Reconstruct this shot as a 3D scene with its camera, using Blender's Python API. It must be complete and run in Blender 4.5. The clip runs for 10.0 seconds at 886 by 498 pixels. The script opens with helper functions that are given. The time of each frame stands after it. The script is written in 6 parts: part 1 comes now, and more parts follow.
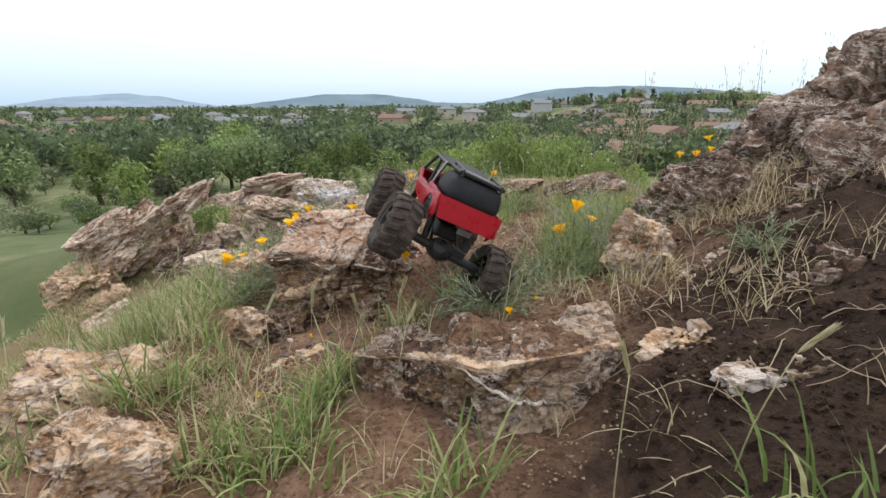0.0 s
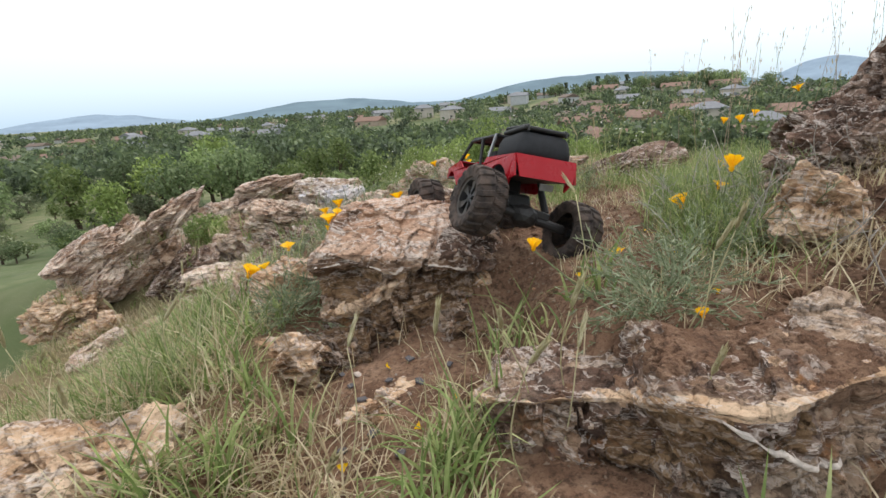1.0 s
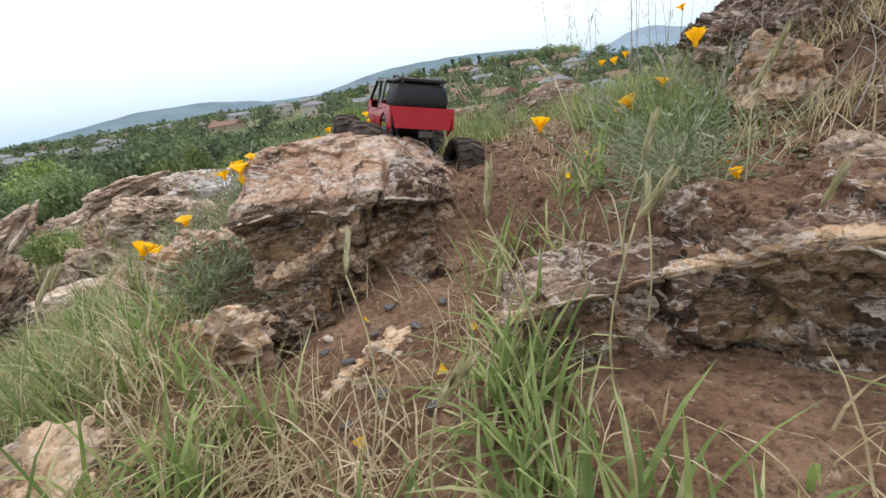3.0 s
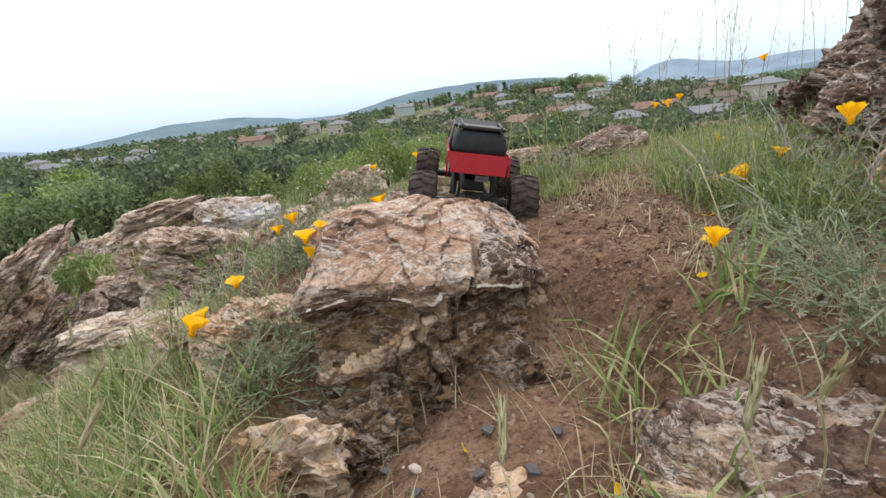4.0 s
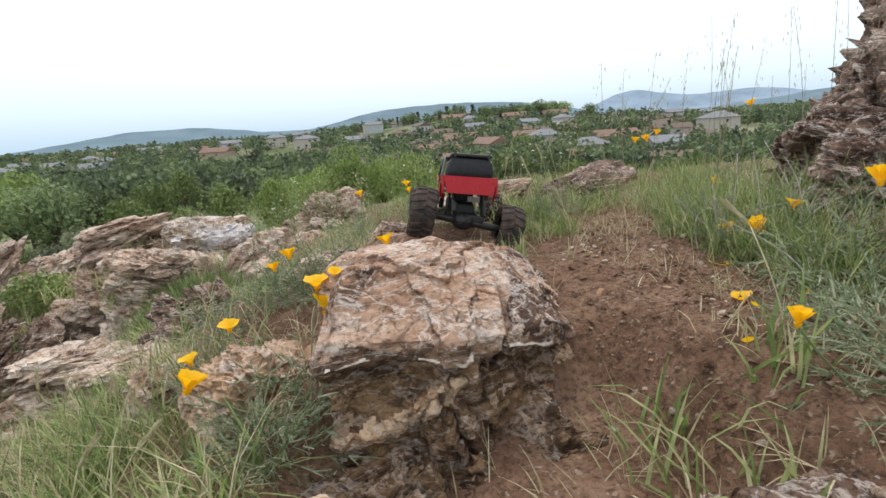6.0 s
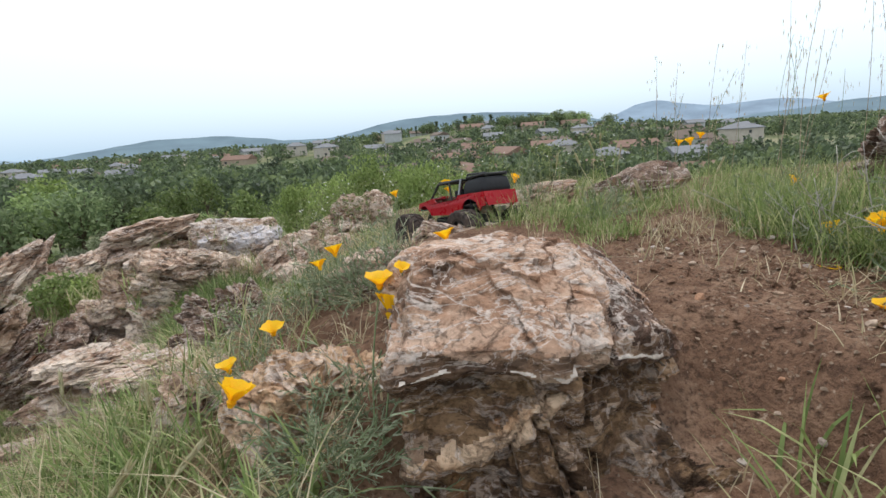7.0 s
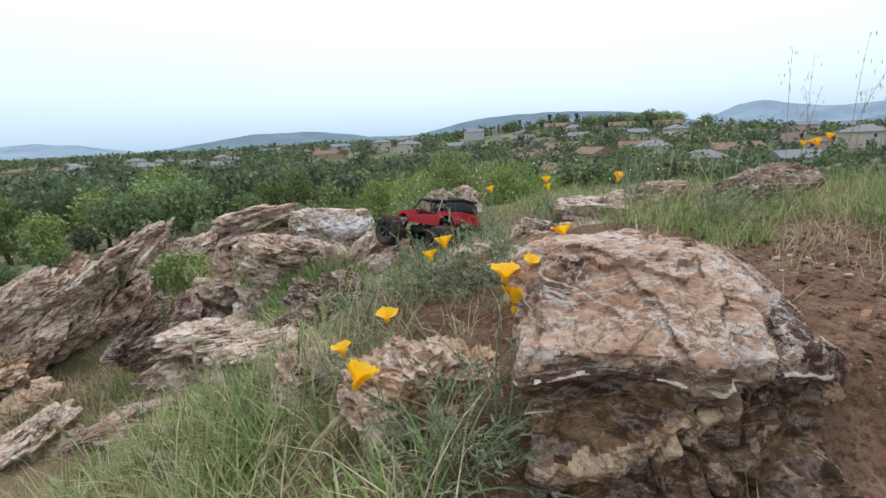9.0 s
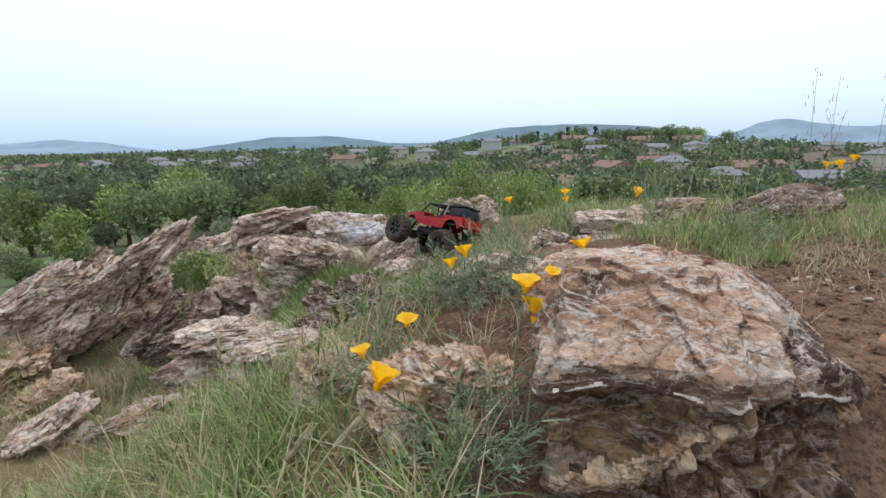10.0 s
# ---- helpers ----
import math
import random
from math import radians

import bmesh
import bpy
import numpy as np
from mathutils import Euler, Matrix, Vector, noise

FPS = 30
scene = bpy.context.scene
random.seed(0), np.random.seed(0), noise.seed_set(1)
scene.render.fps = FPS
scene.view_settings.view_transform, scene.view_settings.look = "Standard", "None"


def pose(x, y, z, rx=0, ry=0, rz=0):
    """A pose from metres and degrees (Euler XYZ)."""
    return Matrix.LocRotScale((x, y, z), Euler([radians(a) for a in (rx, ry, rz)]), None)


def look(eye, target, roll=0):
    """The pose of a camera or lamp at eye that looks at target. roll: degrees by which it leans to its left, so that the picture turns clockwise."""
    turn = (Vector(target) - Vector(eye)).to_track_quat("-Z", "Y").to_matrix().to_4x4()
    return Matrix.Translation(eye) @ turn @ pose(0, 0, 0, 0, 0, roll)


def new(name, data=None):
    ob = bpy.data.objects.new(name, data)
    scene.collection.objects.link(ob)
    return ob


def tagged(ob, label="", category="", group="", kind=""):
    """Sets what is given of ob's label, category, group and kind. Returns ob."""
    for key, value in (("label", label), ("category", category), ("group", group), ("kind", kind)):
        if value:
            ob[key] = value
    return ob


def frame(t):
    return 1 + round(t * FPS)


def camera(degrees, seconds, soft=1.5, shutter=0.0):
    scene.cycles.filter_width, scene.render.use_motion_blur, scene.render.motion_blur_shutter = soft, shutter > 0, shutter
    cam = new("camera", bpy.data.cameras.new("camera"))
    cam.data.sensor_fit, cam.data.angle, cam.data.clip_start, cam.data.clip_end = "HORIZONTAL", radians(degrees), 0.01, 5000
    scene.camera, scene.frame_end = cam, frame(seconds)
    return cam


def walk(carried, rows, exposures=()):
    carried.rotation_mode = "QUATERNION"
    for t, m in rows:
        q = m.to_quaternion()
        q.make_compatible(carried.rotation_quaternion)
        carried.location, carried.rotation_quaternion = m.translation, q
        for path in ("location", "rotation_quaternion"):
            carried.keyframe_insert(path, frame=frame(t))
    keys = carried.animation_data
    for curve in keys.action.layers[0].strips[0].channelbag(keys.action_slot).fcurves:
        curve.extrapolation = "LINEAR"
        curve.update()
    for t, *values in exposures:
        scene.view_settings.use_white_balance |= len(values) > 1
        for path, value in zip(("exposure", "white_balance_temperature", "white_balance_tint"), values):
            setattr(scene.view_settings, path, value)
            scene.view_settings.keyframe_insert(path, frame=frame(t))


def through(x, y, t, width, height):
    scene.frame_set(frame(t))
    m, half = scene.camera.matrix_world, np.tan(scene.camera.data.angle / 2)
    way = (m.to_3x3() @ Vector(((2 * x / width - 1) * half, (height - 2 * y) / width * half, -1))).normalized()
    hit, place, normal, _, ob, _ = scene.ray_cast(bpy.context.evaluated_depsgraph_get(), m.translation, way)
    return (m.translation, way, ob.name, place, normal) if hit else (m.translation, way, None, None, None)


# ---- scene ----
# The camera: carried by hand, low over the rocks, behind the toy.
cam = camera(83.7, 10.0, soft=1.5)
PATH = [
    (0.0, 0.0012, 0.0393, 0.7565, 73.92, -0.27, -0.09),
    (0.5, -0.1614, 0.2528, 0.6723, 73.99, 1.80, -1.99),
    (1.0, -0.2642, 0.4003, 0.6412, 73.71, 3.46, -2.70),
    (1.5, -0.3248, 0.4719, 0.6111, 72.99, 5.18, -6.57),
    (2.0, -0.3890, 0.5112, 0.5403, 72.58, 4.28, -10.62),
    (2.2, -0.4120, 0.5283, 0.5135, 72.44, 3.97, -12.38),
    (3.3, -0.4260, 0.6035, 0.4817, 71.00, 8.88, -18.94),
    (3.5, -0.4339, 0.6430, 0.5042, 71.98, 7.72, -18.42),
    (4.0, -0.4946, 0.7686, 0.5720, 73.95, 6.19, -15.32),
    (4.5, -0.5113, 0.8155, 0.5898, 74.53, 7.98, -17.35),
    (5.0, -0.5066, 0.8122, 0.6149, 74.79, 9.15, -19.97),
    (5.2, -0.5000, 0.8174, 0.6419, 76.44, 8.05, -20.34),
    (6.3, -0.5998, 0.8993, 0.6065, 75.55, 3.40, -18.47),
    (6.5, -0.6106, 0.9308, 0.5977, 76.47, 4.15, -18.68),
    (7.0, -0.6334, 1.0028, 0.5731, 76.96, 3.52, -16.83),
    (7.5, -0.6565, 1.0470, 0.5697, 77.16, 3.26, -13.58),
    (8.0, -0.6829, 1.0633, 0.5630, 77.08, 2.65, -10.01),
    (8.5, -0.7039, 1.0531, 0.5572, 77.04, 2.75, -7.76),
    (9.0, -0.7036, 1.0419, 0.5613, 77.27, 2.61, -7.55),
    (9.5, -0.7107, 1.0343, 0.5626, 77.85, 1.89, -6.47),
    (10.0, -0.7211, 1.0224, 0.5672, 78.25, 0.82, -5.58),
]
# the camera's white balance drifts cooler as more sky comes in
walk(cam, [(t, pose(x, y, z, rx, ry, rz)) for t, x, y, z, rx, ry, rz in PATH],
     [(0.0, 0.16, 6530, 10), (4.5, 0.20, 6500, 10), (6.5, 0.08, 6400, 10), (8.0, 0.02, 6170, 9), (10.0, -0.02, 6070, 9)])

# Thin bright overcast: hazy sky and a wide soft sun.
SUN_EL, SUN_AZ = 58.0, 28.0
world = bpy.data.worlds.new("sky")
scene.world = world
world.use_nodes = True
wn, wl = world.node_tree.nodes, world.node_tree.links
sky = wn.new("ShaderNodeTexSky")
sky.sky_type, sky.sun_disc = "NISHITA", False
sky.sun_elevation, sky.sun_rotation = radians(SUN_EL), radians(SUN_AZ)
sky.air_density, sky.dust_density, sky.altitude = 1.0, 3.0, 60
# thin cloud: whiter overhead, paler blue towards the horizon
where = wn.new("ShaderNodeTexCoord")
up = wn.new("ShaderNodeSeparateXYZ")
wl.new(where.outputs["Generated"], up.inputs[0])
cloud = wn.new("ShaderNodeValToRGB")
for stop, (at, c) in zip([cloud.color_ramp.elements[0], cloud.color_ramp.elements[1], cloud.color_ramp.elements.new(0.5), cloud.color_ramp.elements.new(0.6)],
                         ((0.0, (4.9, 6.5, 8.0)), (1.0, (11.8, 12.0, 11.9)), (0.10, (7.4, 8.5, 9.3)), (0.26, (9.9, 10.5, 10.7)))):
    stop.position, stop.color = at, (*[k / 12 for k in c], 1)
wl.new(up.outputs[2], cloud.inputs[0])
veil = wn.new("ShaderNodeMix")
veil.data_type, veil.blend_type = "RGBA", "ADD"
veil.inputs[0].default_value = 1.0
tone = wn.new("ShaderNodeMix")
tone.data_type, tone.blend_type = "RGBA", "MULTIPLY"
tone.inputs[0].default_value = 1.0
tone.inputs[7].default_value = (9.6, 9.6, 9.6, 1)
wl.new(cloud.outputs[0], tone.inputs[6])
dim = wn.new("ShaderNodeMix")
dim.data_type, dim.blend_type = "RGBA", "MULTIPLY"
dim.inputs[0].default_value = 1.0
dim.inputs[7].default_value = (0.25, 0.25, 0.25, 1)
wl.new(sky.outputs[0], dim.inputs[6])
wl.new(tone.outputs[2], veil.inputs[6])
wl.new(dim.outputs[2], veil.inputs[7])
wl.new(veil.outputs[2], wn["Background"].inputs[0])
wn["Background"].inputs[1].default_value = 0.13
sun = new("sun", bpy.data.lights.new("sun", "SUN"))
sun.data.energy, sun.data.angle, sun.data.color = 1.3, radians(14), (1.0, 0.96, 0.9)
sun.matrix_world = look((0, 0, 0), (-math.sin(radians(SUN_AZ)) * math.cos(radians(SUN_EL)),
                                    -math.cos(radians(SUN_AZ)) * math.cos(radians(SUN_EL)), -math.sin(radians(SUN_EL))))


from mathutils.bvhtree import BVHTree

# ---- tools for building ----
def vnoise(p, seed=0):
    """Smooth lattice noise, -1 to 1, for an (n, 3) array."""
    p = np.asarray(p, dtype=np.float64)
    i = np.floor(p).astype(np.int64)
    f = p - i
    f = f * f * (3 - 2 * f)
    out = np.zeros(len(p))
    for dx in (0, 1):
        for dy in (0, 1):
            for dz in (0, 1):
                h = (i[:, 0] + dx) * 374761393 + (i[:, 1] + dy) * 668265263 + (i[:, 2] + dz) * 1442695041 + seed * 974634777
                h = (h ^ (h >> 13)) & 0xFFFFFFFF
                h = (h * 1274126177) & 0xFFFFFFFF
                h = h ^ (h >> 16)
                w = (f[:, 0] if dx else 1 - f[:, 0]) * (f[:, 1] if dy else 1 - f[:, 1]) * (f[:, 2] if dz else 1 - f[:, 2])
                out += w * ((h & 0xFFFF) / 32767.5 - 1)
    return out


def fbm(p, octaves=4, seed=0, gain=0.5):
    p, out, a = np.asarray(p, dtype=np.float64), 0, 1.0
    for k in range(octaves):
        out = out + a * vnoise(p * 2.03 ** k + 17.3 * k, seed + k)
        a *= gain
    return out


def sstep(a, b, x):
    t = np.clip((x - a) / (b - a), 0, 1)
    return t * t * (3 - 2 * t)


def mesh_of(name, verts, faces, mats, smooth=False, index=None):
    me = bpy.data.meshes.new(name)
    verts = np.asarray(verts, dtype=np.float32)
    if isinstance(faces, np.ndarray):
        k = faces.shape[1]
        me.vertices.add(len(verts))
        me.vertices.foreach_set("co", verts.ravel())
        me.loops.add(faces.size)
        me.loops.foreach_set("vertex_index", faces.astype(np.int32).ravel())
        me.polygons.add(len(faces))
        me.polygons.foreach_set("loop_start", np.arange(0, faces.size, k, dtype=np.int32))
        me.update(calc_edges=True)
    else:
        me.from_pydata([tuple(v) for v in verts], [], faces)
    for m in (mats if isinstance(mats, (list, tuple)) else [mats]):
        me.materials.append(m)
    if index is not None:
        me.polygons.foreach_set("material_index", np.asarray(index, dtype=np.int32))
    me.polygons.foreach_set("use_smooth", np.full(len(me.polygons), smooth))
    me.update()
    return me


def part(name, bm, material, parent=None, label="", smooth=False):
    """Links a bmesh or a mesh as one object, under a thing where one is given."""
    if isinstance(bm, bmesh.types.BMesh):
        me = bpy.data.meshes.new(name)
        bm.to_mesh(me)
        bm.free()
        me.materials.append(material)
        me.polygons.foreach_set("use_smooth", np.full(len(me.polygons), smooth))
    else:
        me = bm
    ob = new(name, me)
    if parent is not None:
        ob.parent = parent
    if label:
        tagged(ob, label)
    return ob


def add_box(bm, size, m=Matrix(), bevel=0.0, taper=(1, 1)):
    made = bmesh.ops.create_cube(bm, size=1.0)["verts"]
    for v in made:
        k = taper if v.co.z > 0 else (1, 1)
        v.co = Vector((v.co.x * size[0] * k[0], v.co.y * size[1] * k[1], v.co.z * size[2]))
    if bevel:
        edges = list({e for v in made for e in v.link_edges})
        out = bmesh.ops.bevel(bm, geom=edges, offset=bevel, segments=2, profile=0.5, affect="EDGES")
        made = list({v for f in out["faces"] for v in f.verts} | {v for v in made if v.is_valid})
    bmesh.ops.transform(bm, matrix=m, verts=made)


def add_rod(bm, a, b, r, r2=None, n=8):
    a, b = Vector(a), Vector(b)
    d = b - a
    made = bmesh.ops.create_cone(bm, cap_ends=True, segments=n, radius1=r, radius2=r if r2 is None else r2, depth=d.length)["verts"]
    bmesh.ops.transform(bm, matrix=Matrix.Translation((a + b) / 2) @ d.to_track_quat("Z", "Y").to_matrix().to_4x4(), verts=made)


def add_pipe(bm, pts, r, n=7):
    for a, b in zip(pts, pts[1:]):
        add_rod(bm, a, b, r, n=n)
    for p in pts[1:-1]:
        s = bmesh.ops.create_icosphere(bm, subdivisions=1, radius=r * 1.02)["verts"]
        bmesh.ops.translate(bm, vec=Vector(p), verts=s)


# ---- materials ----
class Nodes:
    """A material with short names for the nodes that it needs."""

    def __init__(self, name, rough=0.8, spec=0.3):
        self.mat = bpy.data.materials.new(name)
        self.mat.use_nodes = True
        self.t = self.mat.node_tree
        self.b = self.t.nodes["Principled BSDF"]
        self.b.inputs["Roughness"].default_value = rough
        self.b.inputs["Specular IOR Level"].default_value = spec

    def add(self, kind, **sets):
        n = self.t.nodes.new(kind)
        for k, v in sets.items():
            if k == "data_type":
                n.data_type = v
            elif k == "operation":
                n.operation = v
            elif k == "blend_type":
                n.blend_type = v
        return n

    def put(self, socket, v):
        if isinstance(v, bpy.types.NodeSocket):
            self.t.links.new(v, socket)
        else:
            socket.default_value = v if not isinstance(v, tuple) or len(v) != 3 or socket.type != "RGBA" else (*v, 1)

    def coords(self, scale=(1, 1, 1), turn=(0, 0, 0), world_space=False):
        m = self.add("ShaderNodeMapping")
        m.inputs["Scale"].default_value = scale
        m.inputs["Rotation"].default_value = [radians(a) for a in turn]
        src = self.add("ShaderNodeNewGeometry").outputs["Position"] if world_space else self.add("ShaderNodeTexCoord").outputs["Object"]
        self.t.links.new(src, m.inputs[0])
        return m.outputs[0]

    def noise(self, at, scale, detail=6, rough=0.6, bend=0.0):
        n = self.add("ShaderNodeTexNoise")
        self.put(n.inputs["Vector"], at)
        for k, v in (("Scale", scale), ("Detail", detail), ("Roughness", rough), ("Distortion", bend)):
            n.inputs[k].default_value = v
        return n.outputs[0]

    def cells(self, at, scale, edge=False):
        n = self.add("ShaderNodeTexVoronoi")
        n.feature = "DISTANCE_TO_EDGE" if edge else "F1"
        self.put(n.inputs["Vector"], at)
        n.inputs["Scale"].default_value = scale
        return n.outputs["Distance"]

    def math(self, op, a, b=0.0):
        n = self.add("ShaderNodeMath", operation=op)
        self.put(n.inputs[0], a)
        self.put(n.inputs[1], b)
        return n.outputs[0]

    def ramp(self, fac, *stops):
        n = self.add("ShaderNodeValToRGB")
        e = n.color_ramp.elements
        while len(e) < len(stops):
            e.new(0.5)
        for k, (pos, c) in zip(e, stops):
            k.position = pos
            k.color = (c, c, c, 1) if isinstance(c, (int, float)) else (*c, 1)
        self.put(n.inputs[0], fac)
        return n.outputs[0]

    def mix(self, fac, a, b, blend="MIX"):
        n = self.add("ShaderNodeMix", data_type="RGBA", blend_type=blend)
        self.put(n.inputs[0], fac)
        self.put(n.inputs[6], a)
        self.put(n.inputs[7], b)
        return n.outputs[2]

    def bump(self, height, strength=0.5, dist=0.01, below=None):
        n = self.add("ShaderNodeBump")
        n.inputs["Strength"].default_value, n.inputs["Distance"].default_value = strength, dist
        self.put(n.inputs["Height"], height)
        if below is not None:
            self.put(n.inputs["Normal"], below)
        return n.outputs[0]

    def done(self, colour, normal=None, rough=None):
        self.put(self.b.inputs["Base Color"], colour)
        if normal is not None:
            self.put(self.b.inputs["Normal"], normal)
        if rough is not None:
            self.put(self.b.inputs["Roughness"], rough)
        return self.mat


def rock_material(name, warm, pale, dark, vein=0.5, pale_at=0.62, turn=(25, 12, 0), lilac=0.0, patch=4.0, squeeze=2.6):
    """Brecciated chert: blotches of brown, pinkish tan and cream, dark iron pits, thin white veins, rusty spots."""
    n = Nodes(name, 0.82, 0.25)
    c = n.coords()
    bed = n.coords((1.0, 1.0, squeeze), turn)
    blot = n.noise(bed, patch, 9, 0.68, 0.8)
    mid = n.noise(bed, 17.0, 8, 0.72, 0.5)
    fine = n.noise(c, 95.0, 7, 0.75)
    half = tuple(0.5 * a + 0.5 * b for a, b in zip(warm, pale))
    deep = tuple(0.45 * a + 0.55 * b for a, b in zip(warm, dark))
    col = n.ramp(blot, (0.30, dark), (0.39, deep), (0.46, warm), (pale_at - 0.06, half), (pale_at + 0.08, pale))
    col = n.mix(n.ramp(mid, (0.52, 0.0), (0.60, 0.72)), col, dark)
    col = n.mix(n.ramp(mid, (0.34, 0.6), (0.44, 0.0)), col, pale)
    if lilac:
        col = n.mix(n.ramp(n.noise(c, 5.0, 5), (0.50, 0.0), (0.57, lilac)), col, (0.66, 0.64, 0.68))
    rust = n.ramp(n.noise(c, 12.0, 5, 0.65), (0.60, 0.0), (0.70, 0.6))
    col = n.mix(rust, col, (0.36, 0.15, 0.05))
    for at, scale, wide in (((1.3, 1.3, 4.2), 3.1, 0.011), ((1.0, 1.6, 2.4), 7.5, 0.008)):
        line = n.math("ABSOLUTE", n.math("SUBTRACT", n.noise(n.coords(at, turn), scale, 6, 0.6, 1.1), 0.5))
        col = n.mix(n.ramp(line, (0.0, vein), (wide, vein * 0.7), (wide * 2, 0.0)), col, (0.68, 0.59, 0.53))
    col = n.mix(n.ramp(fine, (0.36, 0.6), (0.47, 0.0)), col, tuple(0.5 * a for a in dark))
    warp = n.add("ShaderNodeVectorMath")
    warp.operation = "MULTIPLY_ADD"
    n.put(warp.inputs[0], n.noise(c, 9.0, 6))
    warp.inputs[1].default_value = (0.9, 0.9, 0.9)
    n.put(warp.inputs[2], n.coords((3, 3, 7), turn))
    crack = n.ramp(n.cells(warp.outputs[0], 2.6, True), (0.0, 0.0), (0.025, 1.0))
    chip = n.ramp(n.cells(n.coords((1, 1, 2.2), turn), 46.0), (0.0, 0.0), (0.7, 1.0))
    col = n.mix(n.ramp(crack, (0.0, 0.22), (0.8, 0.0)), col, tuple(0.7 * a for a in dark))
    h = n.math("ADD", n.math("MULTIPLY", blot, 0.8), n.math("ADD", mid, n.math("ADD", n.math("MULTIPLY", fine, 0.35), n.math("MULTIPLY", chip, 0.25))))
    # Convex edges are mixed towards a paler stone colour, broken by fine grain.
    edge_pale = n.ramp(n.add("ShaderNodeNewGeometry").outputs["Pointiness"], (0.52, 0.0), (0.62, 0.32))
    col = n.mix(n.math("MULTIPLY", edge_pale, n.ramp(fine, (0.38, 0.25), (0.52, 1.0))), col, tuple(min(0.85, 1.12 * a) for a in pale))
    nm = n.bump(h, 1.0, 0.014, n.bump(crack, 0.8, 0.006))
    return n.done(col, nm, n.ramp(mid, (0.3, 0.65), (0.7, 0.95)))


def plain_material(name, colour, rough=0.6, spec=0.4, vary=0.15, scale=40.0, metal=0.0, bump=0.0):
    n = Nodes(name, rough, spec)
    n.b.inputs["Metallic"].default_value = metal
    f = n.noise(n.coords(), scale, 5)
    lo, hi = tuple(c * (1 - vary) for c in colour), tuple(min(1, c * (1 + vary)) for c in colour)
    return n.done(n.ramp(f, (0.3, lo), (0.7, hi)), n.bump(f, bump, 0.002) if bump else None, n.ramp(f, (0.3, max(0.05, rough - 0.1)), (0.7, min(1, rough + 0.1))))


def leaf_material(name, *stops, rough=0.55, through=0.35, spec=0.25, vary=0.0, clump=0.0):
    """Thin leaves and blades: colour differs from blade to blade, and light comes through."""
    n = Nodes(name, rough, spec)
    col = n.ramp(n.add("ShaderNodeNewGeometry").outputs["Random Per Island"], *stops)
    col = n.mix(n.ramp(n.noise(n.coords(), 25.0, 3), (0.35, 0.5), (0.65, 0.0)), col, tuple(0.55 * a for a in stops[0][1]))
    if clump:
        col = n.mix(1.0, col, n.ramp(n.noise(n.coords(), clump, 2), (0.36, (0.55, 0.55, 0.6)), (0.5, (1.0, 1.0, 1.0)), (0.64, (1.45, 1.4, 1.05))), "MULTIPLY")
    if vary:
        col = n.mix(1.0, col, n.ramp(n.add("ShaderNodeObjectInfo").outputs["Random"], (0.0, 1 - vary), (0.6, 1.0), (1.0, (1 + vary, 1 + vary, 1 + 0.5 * vary))), "MULTIPLY")
    n.done(col)
    tr = n.add("ShaderNodeBsdfTranslucent")
    n.put(tr.inputs[0], col)
    mx = n.add("ShaderNodeMixShader")
    mx.inputs[0].default_value = through
    n.t.links.new(n.b.outputs[0], mx.inputs[1])
    n.t.links.new(tr.outputs[0], mx.inputs[2])
    n.t.links.new(mx.outputs[0], n.t.nodes["Material Output"].inputs[0])
    return n.mat


